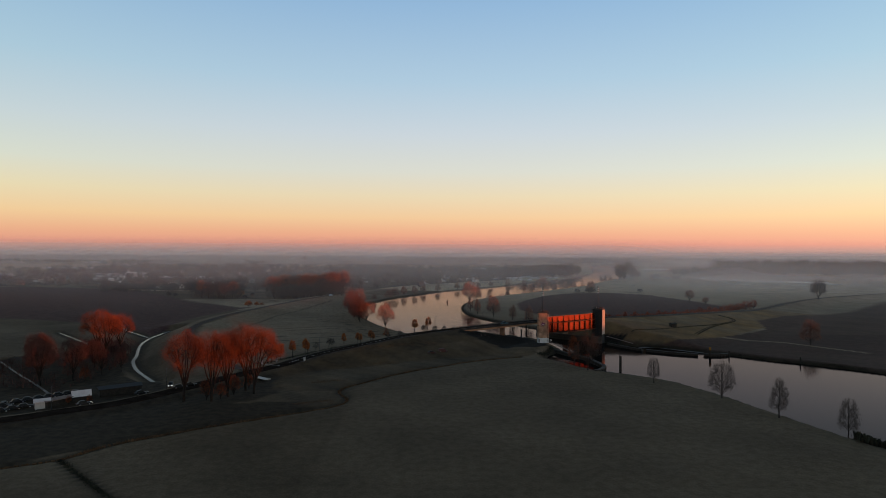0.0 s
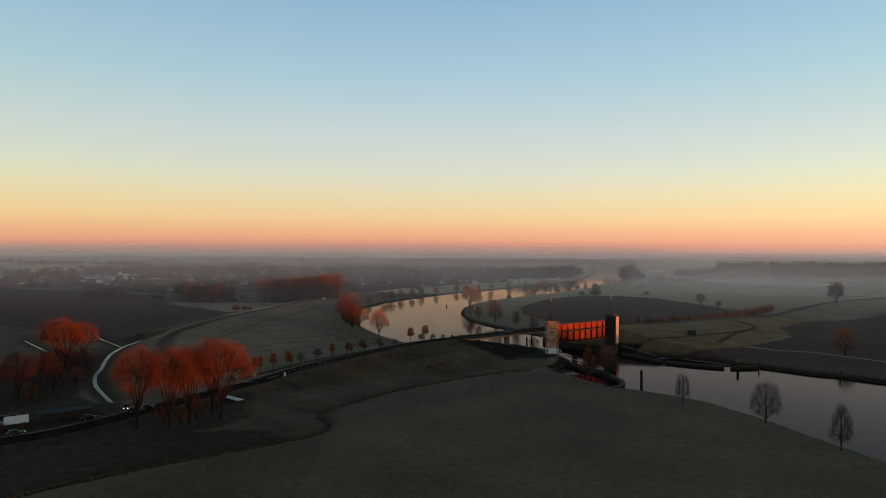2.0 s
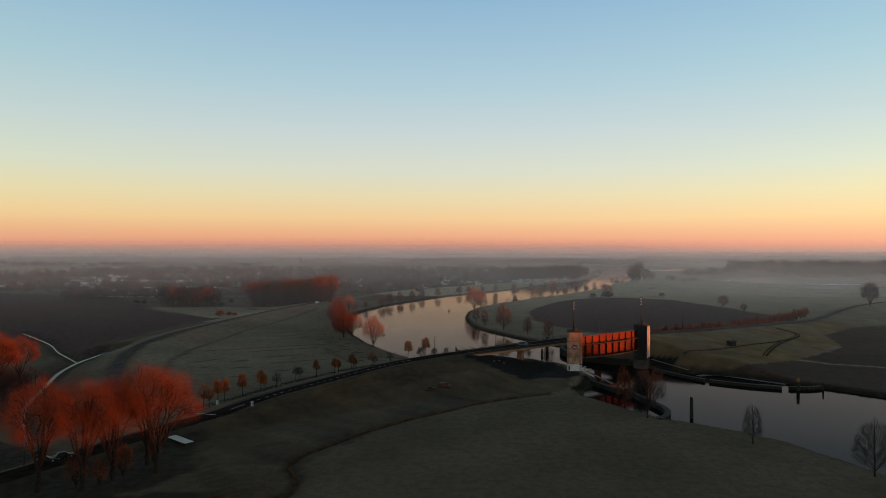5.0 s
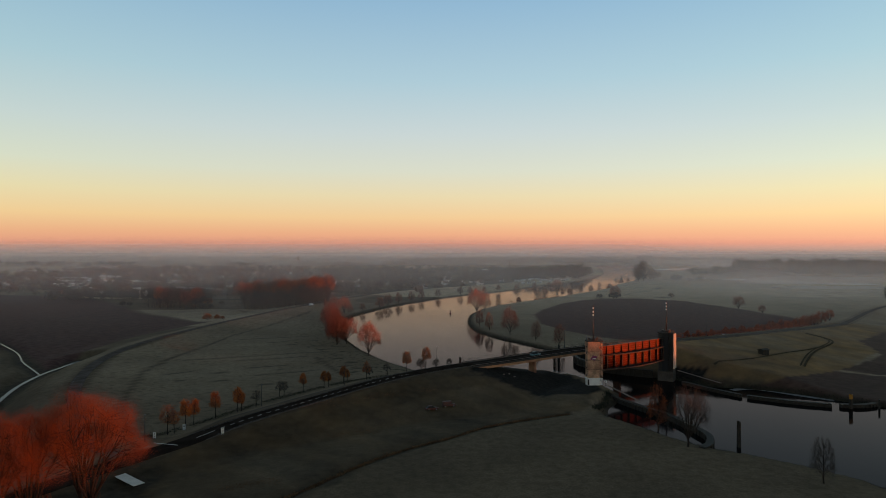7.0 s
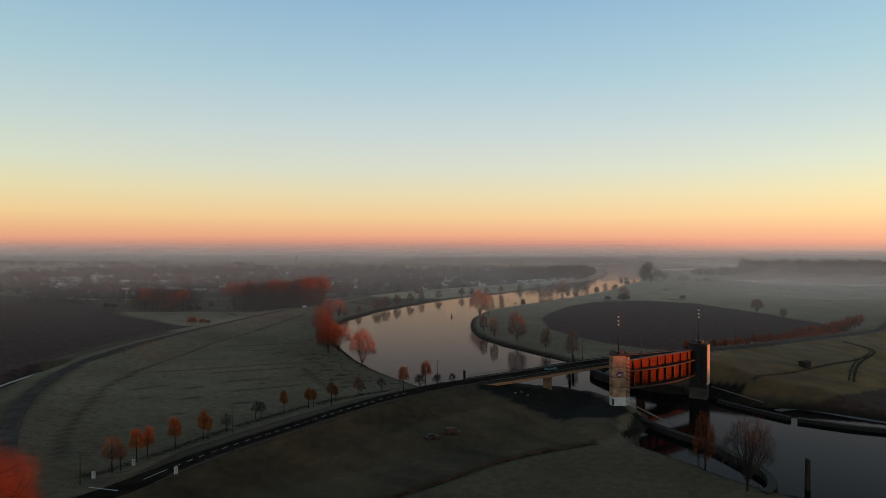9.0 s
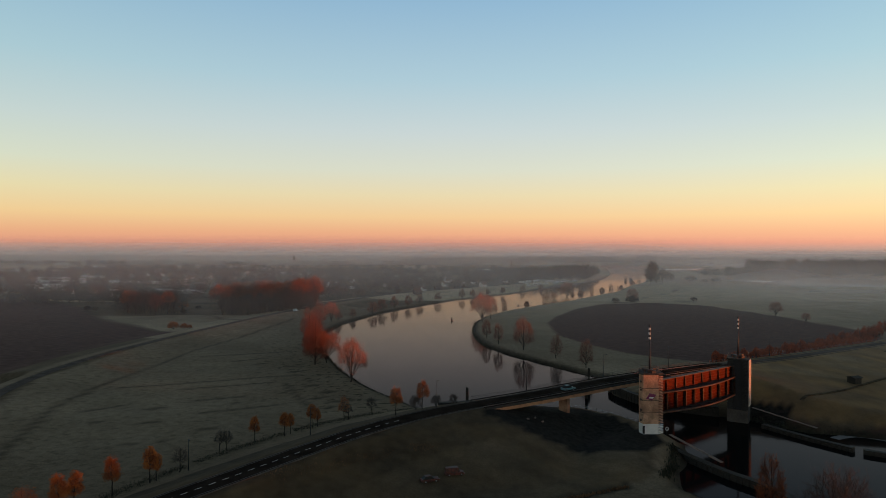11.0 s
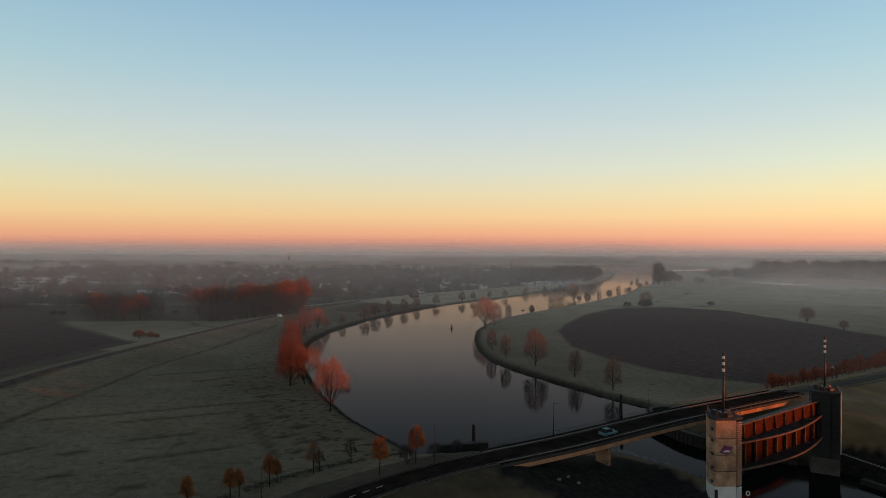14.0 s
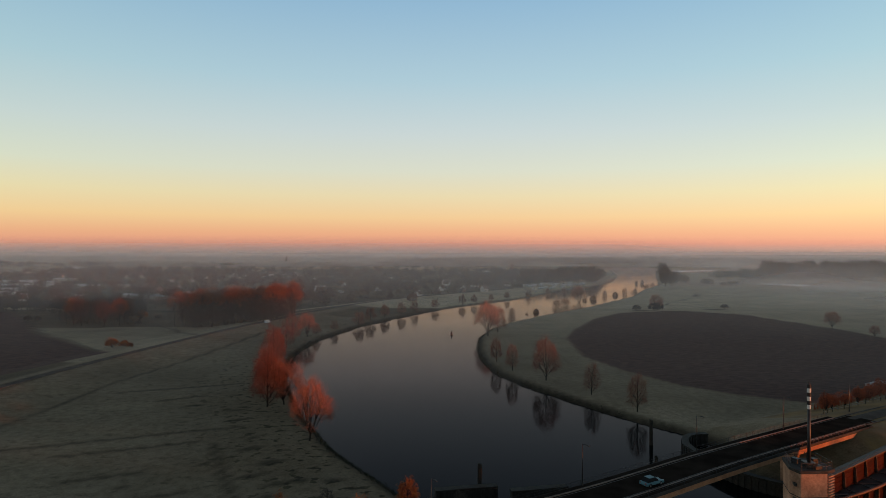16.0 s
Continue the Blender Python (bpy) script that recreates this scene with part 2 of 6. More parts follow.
def make_ground():
    """Frosted grass, ploughed earth and rough herbage, blended by what grows where."""
    m = bpy.data.materials.new("meadow_and_ploughland")
    m.use_nodes = True
    nt = m.node_tree
    b = nt.nodes["Principled BSDF"]
    b.inputs["Roughness"].default_value = 0.95
    b.inputs["Specular IOR Level"].default_value = 0.1
    tc = nt.nodes.new("ShaderNodeTexCoord")

    def noise_tex(scale, detail=5, stretch=None):
        n = nt.nodes.new("ShaderNodeTexNoise")
        n.inputs["Scale"].default_value = scale
        n.inputs["Detail"].default_value = detail
        if stretch:
            mp = nt.nodes.new("ShaderNodeMapping")
            mp.inputs["Scale"].default_value = stretch[:3]
            mp.inputs["Rotation"].default_value = (0, 0, radians(stretch[3]))
            nt.links.new(tc.outputs["Object"], mp.inputs[0])
            nt.links.new(mp.outputs[0], n.inputs["Vector"])
        else:
            nt.links.new(tc.outputs["Object"], n.inputs["Vector"])
        return n.outputs["Fac"]

    def ramp(fac, p0, c0, p1, c1):
        r = nt.nodes.new("ShaderNodeValToRGB")
        r.color_ramp.elements[0].position, r.color_ramp.elements[1].position = p0, p1
        r.color_ramp.elements[0].color, r.color_ramp.elements[1].color = (*c0, 1), (*c1, 1)
        nt.links.new(fac, r.inputs[0])
        return r.outputs[0]

    def mixed(fac, a, c, blend="MIX"):
        x = nt.nodes.new("ShaderNodeMix")
        x.data_type, x.blend_type = "RGBA", blend
        for sock, v in ((x.inputs[0], fac), (x.inputs[6], a), (x.inputs[7], c)):
            if isinstance(v, float):
                sock.default_value = v
            else:
                nt.links.new(v, sock)
        return x.outputs[2]

    def attr(name):
        a = nt.nodes.new("ShaderNodeAttribute")
        a.attribute_name = name
        return a.outputs["Fac"]

    grass = ramp(noise_tex(0.035), 0.35, (0.082, 0.060, 0.039), 0.68, (0.126, 0.093, 0.060))
    # Real frost nearby; over far fields this pale tone also paints haze.
    frost_haze = ramp(noise_tex(0.05), 0.35, (0.43, 0.335, 0.23), 0.65, (0.575, 0.45, 0.325))
    g = mixed(attr("frost_haze"), grass, frost_haze)
    tuft = ramp(noise_tex(0.45, 6), 0.36, (0.6, 0.59, 0.55), 0.60, (1, 1, 1))
    g = mixed(0.55, g, tuft, "MULTIPLY")
    streak = ramp(noise_tex(0.5, 5, (0.035, 0.4, 1, 8)), 0.28, (0.42, 0.42, 0.38), 0.42, (1, 1, 1))
    g = mixed(attr("streak"), g, mixed(1.0, g, streak, "MULTIPLY"))
    fine = ramp(noise_tex(2.5, 3), 0.3, (0.7, 0.7, 0.68), 0.7, (1.25, 1.25, 1.2))
    g = mixed(0.7, g, fine, "MULTIPLY")
    pads = ramp(noise_tex(0.42, 7, (0.8, 1.0, 1, -20)), 0.57, (1, 1, 1), 0.62, (0.34, 0.35, 0.31))
    g = mixed(attr("moss"), g, mixed(1.0, g, pads, "MULTIPLY"))
    rows = ramp(noise_tex(0.6, 7, (0.4, 0.8, 1, -32)), 0.34, (0.054, 0.027, 0.023), 0.66, (0.098, 0.053, 0.045))
    g = mixed(attr("plough"), g, rows)
    rough = ramp(noise_tex(0.4, 6), 0.35, (0.016, 0.0125, 0.0088), 0.7, (0.046, 0.035, 0.0225))
    g = mixed(attr("rough"), g, rough)
    # Dry grass tone, with low-sun gold mixed in for the raised slopes.
    warm = ramp(noise_tex(0.12, 5), 0.38, (0.135, 0.083, 0.038), 0.66, (0.25, 0.150, 0.060))
    g = mixed(attr("straw_sun"), g, warm)
    # Near-black ground tone for the apron areas.
    near_black = ramp(noise_tex(0.8, 5), 0.35, (0.007, 0.0065, 0.006), 0.7, (0.022, 0.02, 0.017))
    g = mixed(attr("stone"), g, near_black)
    worn = ramp(noise_tex(0.3, 5), 0.35, (0.04, 0.035, 0.027), 0.65, (0.075, 0.064, 0.048))
    g = mixed(attr("path"), g, worn)
    nt.links.new(g, b.inputs["Base Color"])
    bp = nt.nodes.new("ShaderNodeBump")
    bp.inputs["Strength"].default_value = 0.5
    bp.inputs["Distance"].default_value = 0.25
    nt.links.new(noise_tex(1.2, 5), bp.inputs["Height"])
    nt.links.new(bp.outputs[0], b.inputs["Normal"])
    return m


M_GROUND = make_ground()


# ---- mesh helpers ----
class Shape:
    """Gathers boxes, prisms and tubes into one mesh."""

    def __init__(self):
        self.v, self.f = [], []

    def add(self, verts, faces):
        o = len(self.v)
        self.v += [tuple(p) for p in verts]
        self.f += [tuple(i + o for i in f) for f in faces]
        return self

    def box(self, c, s, rz=0.0, taper=1.0):
        ca, sa = math.cos(rz), math.sin(rz)
        vs = []
        for z, k in ((-1, 1.0), (1, taper)):
            for x, y in ((-1, -1), (1, -1), (1, 1), (-1, 1)):
                px, py = x * s[0] / 2 * k, y * s[1] / 2 * k
                vs.append((c[0] + px * ca - py * sa, c[1] + px * sa + py * ca, c[2] + z * s[2] / 2))
        return self.add(vs, [(3, 2, 1, 0), (4, 5, 6, 7), (0, 1, 5, 4), (1, 2, 6, 5), (2, 3, 7, 6), (3, 0, 4, 7)])

    def prism(self, poly, z0, z1):
        n = len(poly)
        area = sum(poly[i][0] * poly[(i + 1) % n][1] - poly[(i + 1) % n][0] * poly[i][1] for i in range(n))
        if area < 0:
            poly = poly[::-1]
        vs = [(x, y, z0) for x, y in poly] + [(x, y, z1) for x, y in poly]
        return self.add(vs, [tuple(range(n - 1, -1, -1)), tuple(range(n, 2 * n))] + [(i, (i + 1) % n, n + (i + 1) % n, n + i) for i in range(n)])

    def tube(self, p0, p1, r0, r1, n=8):
        p0, p1 = Vector(p0), Vector(p1)
        d = (p1 - p0).normalized()
        a = d.orthogonal().normalized()
        b = d.cross(a)
        vs = [p + (a * math.cos(2 * math.pi * i / n) + b * math.sin(2 * math.pi * i / n)) * r for p, r in ((p0, r0), (p1, r1)) for i in range(n)]
        return self.add(vs, [tuple(range(n - 1, -1, -1)), tuple(range(n, 2 * n))] + [(i, (i + 1) % n, n + (i + 1) % n, n + i) for i in range(n)])

    def sweep(self, pts, r, n=6):
        """One continuous tube along points in a level plane."""
        pts = [Vector(p) for p in pts]
        vs = []
        for i, p in enumerate(pts):
            d = (pts[min(i + 1, len(pts) - 1)] - pts[max(i - 1, 0)]).normalized()
            u = d.cross(Vector((0, 0, 1))).normalized()
            w = u.cross(d)
            vs += [p + (u * math.cos(2 * math.pi * j / n) + w * math.sin(2 * math.pi * j / n)) * r for j in range(n)]
        m = len(pts)
        fs = [(i * n + j, i * n + (j + 1) % n, (i + 1) * n + (j + 1) % n, (i + 1) * n + j) for i in range(m - 1) for j in range(n)]
        return self.add(vs, fs + [tuple(range(n - 1, -1, -1)), tuple(range((m - 1) * n, m * n))])

    def ring(self, c, r, tr, axis, n=16, m=6):
        u = Vector(axis).orthogonal().normalized()
        w = Vector(axis).normalized().cross(u)
        vs = []
        for i in range(n):
            a = 2 * math.pi * i / n
            e = u * math.cos(a) + w * math.sin(a)
            for j in range(m):
                q = 2 * math.pi * j / m
                vs.append(Vector(c) + e * (r + tr * math.cos(q)) + Vector(axis).normalized() * tr * math.sin(q))
        return self.add(vs, [(i * m + j, ((i + 1) % n) * m + j, ((i + 1) % n) * m + (j + 1) % m, i * m + (j + 1) % m) for i in range(n) for j in range(m)])

    def mesh(self, name, material, bevel=0.0, smooth=False):
        me = bpy.data.meshes.new(name)
        me.from_pydata(self.v, [], self.f)
        if bevel:
            bm = bmesh.new()
            bm.from_mesh(me)
            bmesh.ops.bevel(bm, geom=bm.edges[:], offset=bevel, segments=1, affect="EDGES", clamp_overlap=True)
            bm.to_mesh(me)
            bm.free()
        me.materials.append(material)
        if smooth:
            me.polygons.foreach_set("use_smooth", [True] * len(me.polygons))
        me.update()
        return me


def thing(name, loc, label, category, group="", kind="", rz=0.0):
    ob = new(name)
    ob.empty_display_size = 0.5
    ob.matrix_world = pose(*loc, 0, 0, rz)
    return tagged(ob, label, category, group, kind)


def part(name, shape, material, parent, label="", bevel=0.0, smooth=False):
    """Links a shape as one mesh object under a thing or under a part."""
    me = shape if isinstance(shape, bpy.types.Mesh) else shape.mesh(name, material, bevel, smooth)
    ob = new(name, me)
    ob.parent = parent
    if label:
        tagged(ob, label)
    return ob


def alone(name, shape, material, label, category, kind="", bevel=0.0, smooth=False, loc=(0, 0, 0)):
    me = shape if isinstance(shape, bpy.types.Mesh) else shape.mesh(name, material, bevel, smooth)
    ob = new(name, me)
    ob.location = loc
    return tagged(ob, label, category, kind=kind)


def np_mesh(name, verts, faces, material, smooth=False):
    """A mesh from numpy arrays; faces is (n, 3) or (n, 4)."""
    me = bpy.data.meshes.new(name)
    n, k = faces.shape
    me.vertices.add(len(verts))
    me.vertices.foreach_set("co", np.ascontiguousarray(verts, np.float32).ravel())
    me.loops.add(n * k)
    me.loops.foreach_set("vertex_index", np.ascontiguousarray(faces, np.int32).ravel())
    me.polygons.add(n)
    me.polygons.foreach_set("loop_start", np.arange(0, n * k, k, dtype=np.int32))
    me.polygons.foreach_set("loop_total", np.full(n, k, np.int32))
    if smooth:
        me.polygons.foreach_set("use_smooth", np.ones(n, bool))
    me.materials.append(material)
    me.update(calc_edges=True)
    return me


# ---- the plan: water, roads, dikes, fields ----
WATER_Z = -1.5
WEST_BANK = [(-8, 352), (-17, 366), (-28, 382), (-36, 398), (-44, 415), (-54, 442), (-63, 468), (-70, 498), (-74, 525), (-74, 554),
             (-71, 585), (-65, 610), (-55, 648), (-38, 689), (-15, 738), (10, 785), (40, 825), (75, 870), (105, 921), (175, 1055),
             (220, 1115), (287, 1240), (370, 1480), (430, 1720), (500, 2000), (520, 2250)]
EAST_BANK = [(700, 2300), (660, 2000), (548, 1760), (445, 1470), (337, 1160), (268, 1030), (222, 923), (174, 845), (135, 783), (105, 742),
             (75, 702), (48, 661), (33, 630), (22, 588), (18, 540), (19, 508), (22, 485), (30, 463), (42, 440), (55, 417), (67, 401),
             (72, 390)]
CHANNEL_NORTH = [(60, 377), (66, 361), (78, 352), (92, 345), (103, 331), (112, 329), (121, 325), (129, 318), (143, 303.6), (152, 295),
                 (158, 288), (166, 282), (180, 270), (190, 258)]
CHANNEL_EAST = [(230, 235), (300, 200), (500, 90), (640, -60), (720, -400), (620, -400), (540, -80), (420, 20), (250, 90), (170, 120),
                (128, 140)]
CHANNEL_SOUTH = [(116, 157), (113, 168), (108, 186), (102, 210), (98, 223), (93, 237), (85, 246), (77, 253), (68, 258), (62, 268),
                 (55, 281), (50, 289), (53, 299), (60, 310), (62.5, 320), (60, 332), (53, 343), (43, 355), (28, 353), (15, 349), (4, 347)]
RIVER = WEST_BANK + EAST_BANK + CHANNEL_NORTH + CHANNEL_EAST + CHANNEL_SOUTH
ROAD = [(-300, 60, 1), (-200, 118, 1), (-130, 170, 1), (-116, 182, 1), (-104, 192, 1), (-95, 205, 1.2), (-85, 222, 1.6), (-75, 239, 2), (-66, 252.5, 2.4),
        (-58.9, 263.8, 3.3), (-51.6, 272, 4.3), (-43.7, 280.5, 5), (-30, 295.5, 6.2), (-17.5, 307.5, 7.2), (-1.2, 318.5, 8.2), (25.2, 330.5, 9.6),
        (51.5, 345.5, 10.5), (78.2, 362, 10.2), (110, 383, 9), (137, 400, 8), (190, 436, 6.5), (240, 469, 5.5), (262, 491, 5), (325, 562, 4), (380, 618, 3.2), (440, 662, 3), (560, 735, 2.5), (800, 860, 2)]
DIKE = [(-77, 244, 2), (-92, 254, 2.3), (-105, 273, 2.6), (-120, 296, 2.8), (-136, 326, 3), (-149, 362, 3), (-155, 397, 3), (-155, 440, 3),
        (-147, 505, 3), (-131, 592, 3), (-118, 640, 3), (-105, 695, 3), (-80, 765, 3), (-40, 840, 3), (20, 915, 3), (90, 1000, 3), (150, 1090, 3)]
PLOUGH_E = [(70, 560), (72, 580), (84, 615), (113, 677), (149, 727), (202, 742), (243, 712), (256, 640), (262, 560), (262, 520), (240, 490), (190, 455),
            (150, 437), (122, 430), (103, 442), (89, 457), (76, 484), (67, 519)]
PLOUGH_W = [(-176, 366), (-180, 406), (-184, 465), (-174, 500), (-163, 526), (-180, 545), (-220, 583), (-258, 616), (-329, 708), (-410, 790), (-560, 840), (-760, 800), (-640, 520), (-310, 450), (-226, 421), (-190, 383)]
FIELD_LINES = [[(-224, 676), (-181, 636), (-135, 566)], [(-306, 677), (-258, 617), (-220, 585), (-178, 543)], [(213, 800), (278, 892), (367, 1056)], [(160, 742), (200, 747), (247, 752)]]
CANALS = [[(-112, 238), (-121, 249), (-134, 266), (-145, 285), (-150.5, 299), (-161, 322), (-168, 340), (-173, 360), (-174.5, 375), (-176, 392)],
          [(-173, 359), (-186, 373), (-202, 390), (-224, 417), (-271, 463)], [(-242, 382), (-212, 352), (-191, 331), (-176, 318)],
          [(-206, 283), (-180, 257), (-158, 236), (-141, 219)]]
POLDER = [(-122, 232), (-128, 246), (-139, 264), (-150, 287), (-158, 302), (-166, 318), (-174, 350), (-176, 397), (-176, 440), (-168, 505), (-151, 592), (-138, 640), (-125, 695),
          (-100, 770), (-60, 850), (0, 930), (70, 1015), (130, 1100), (300, 1500), (420, 2400), (-5200, 2600), (-5200, 150), (-210, 190), (-150, 205)]
MEADOW_LINES = [[(-121, 379), (-89, 391)], [(-97, 377), (-66, 388)], [(-76, 346), (-55, 356)], [(-84, 361), (-70, 367)], [(-116, 444), (-93, 452), (-77, 460)],
                [(-88, 391), (-59, 402)], [(-61, 386), (-42, 348)], [(-96, 432), (-84, 439)], [(-114, 347), (-106, 354)],
                [(-92, 272), (-102, 290), (-112, 315), (-124, 349), (-128, 381), (-126, 440), (-125, 465), (-119, 502), (-109, 599)]]
TRACKS = [[(-65, 224), (-52, 206), (-41, 194)], [(-64, 228), (-51, 210), (-40, 197)], [(-50, 256), (-35, 279), (-20, 296)], [(-48, 247), (-28, 271), (-9, 285)]]
PATHS = [[(108, 343), (122, 351), (134, 359), (154, 374), (172, 386), (188, 399)], [(148, 351), (161, 369), (175, 386), (198, 410), (200, 421), (196, 428)]]
SIDE_DITCH = [(-90, 144), (-78, 133), (-66, 122), (-50, 108)]
DITCH = [(-101, 139), (-91, 145), (-84, 157), (-64, 174), (-48, 185), (-37, 193), (-32, 199), (-32, 206), (-36, 215), (-35, 223), (-30, 230),
         (-20, 245), (-10, 256), (2, 266), (10, 274), (19, 280), (29, 285), (38, 289)]


def smooth_line(pts, step):
    """A smooth line through the points, as an array with a point about every step metres."""
    p = np.array(pts, float)
    q = [p[0]]
    for i in range(len(p) - 1):
        a, b, c, d = p[max(i - 1, 0)], p[i], p[i + 1], p[min(i + 2, len(p) - 1)]
        n = max(1, int(np.linalg.norm((c - b)[:2]) / step))
        for k in range(1, n + 1):
            t = k / n
            q.append(0.5 * (2 * b + (c - a) * t + (2 * a - 5 * b + 4 * c - d) * t * t + (3 * b - a - 3 * c + d) * t ** 3))
    return np.array(q)


def seg_dist(X, Y, line):
    """Distance from each place to the line, and the line's own height there."""
    best = np.full(X.shape, 1e9)
    zz = np.zeros(X.shape)
    for a, b in zip(line[:-1], line[1:]):
        dx, dy = b[0] - a[0], b[1] - a[1]
        t = np.clip(((X - a[0]) * dx + (Y - a[1]) * dy) / (dx * dx + dy * dy + 1e-9), 0, 1)
        d = np.hypot(X - a[0] - t * dx, Y - a[1] - t * dy)
        m = d < best
        best = np.where(m, d, best)
        if len(a) > 2:
            zz = np.where(m, a[2] + t * (b[2] - a[2]), zz)
    return best, zz


def inside(X, Y, poly):
    r = np.zeros(X.shape, bool)
    n = len(poly)
    for i in range(n):
        (x0, y0), (x1, y1) = poly[i][:2], poly[(i + 1) % n][:2]
        if y0 != y1:
            c = ((y0 > Y) != (y1 > Y)) & (X < (x1 - x0) * (Y - y0) / (y1 - y0) + x0)
            r ^= c
    return r


def signed(X, Y, poly):
    """Distance to the outline, positive inside."""
    d, _ = seg_dist(X, Y, list(poly) + [poly[0]])
    return np.where(inside(X, Y, poly), d, -d)


def step01(a, b, x):
    t = np.clip((x - a) / (b - a), 0, 1)
    return t * t * (3 - 2 * t)


ROAD_W = [p for p in ROAD if p[0] < 0] + [(9, 323, 8.7), (22, 329.5, 6.2), (36, 336.5, 3.4)]
ROAD_E = [(93, 371.5, 9.7)] + [p for p in ROAD if p[0] > 100]


def wave(X, Y, s, k):
    """Gentle unevenness of the land."""
    return (np.sin(X / s + k) * np.cos(Y / (s * 1.3) + 2.1 * k) + 0.5 * np.sin((X + 1.7 * Y) / (s * 0.53) + 3 * k)) / 1.5


def land(X, Y):
    """Height of the ground."""
    X, Y = np.asarray(X, float), np.asarray(Y, float)
    z = 0.18 * wave(X, Y, 23, 1.0) + 0.35 * wave(X, Y, 90, 0.3) - 2.0 * step01(-3, 9, signed(X, Y, POLDER))
    d, zc = seg_dist(X, Y, ROAD_W)
    z = np.maximum(z, zc - 0.12 - np.maximum(0, d - 4.6) / 3.6)
    d, zc = seg_dist(X, Y, ROAD_E)
    south = step01(-4, 4, (X - 93) * 0.55 - (Y - 371.5) * 0.835)
    z = np.maximum(z, zc - 0.12 - np.maximum(0, d - 5.2) / (3.2 + 4.2 * south))
    d, zc = seg_dist(X, Y, DIKE)
    z = np.maximum(z, zc - 0.12 - np.maximum(0, d - 3.4) / 8.0)
    d, _ = seg_dist(X, Y, [(42, 306), (53, 318), (53, 330)])
    z = np.maximum(z, 2.0 - np.maximum(0, d - 5.0) / 4.5)
    for c in CANALS:
        d, _ = seg_dist(X, Y, c)
        z = np.minimum(z, -2.75 + np.maximum(0, d - 3.6) * 0.5)
    d, _ = seg_dist(X, Y, DITCH)
    z = np.minimum(z, -0.7 + np.maximum(0, d - 0.5) * 0.5)
    d, _ = seg_dist(X, Y, SIDE_DITCH)
    z = np.minimum(z, -0.25 + np.maximum(0, d - 0.8) * 0.2)
    s = signed(X, Y, RIVER) + 0.5 * wave(X, Y, 5, 0.7)
    bank = np.where(s < 0, -1.35 - s * 0.55, -1.35 - s * 0.35)
    return np.minimum(z, np.maximum(bank, -4.5))


def land_at(x, y):
    return float(land(np.array([x]), np.array([y]))[0])


def spread(lo, a, b, hi, step, grow):
    mid = list(np.arange(a, b + 0.1, step))
    up, s = [], step
    while (up or [b])[-1] < hi:
        s *= grow
        up.append((up or [b])[-1] + s)
    dn, s = [], step
    while (dn or [a])[-1] > lo:
        s *= grow
        dn.append((dn or [a])[-1] - s)
    return np.array(dn[::-1] + mid + up)


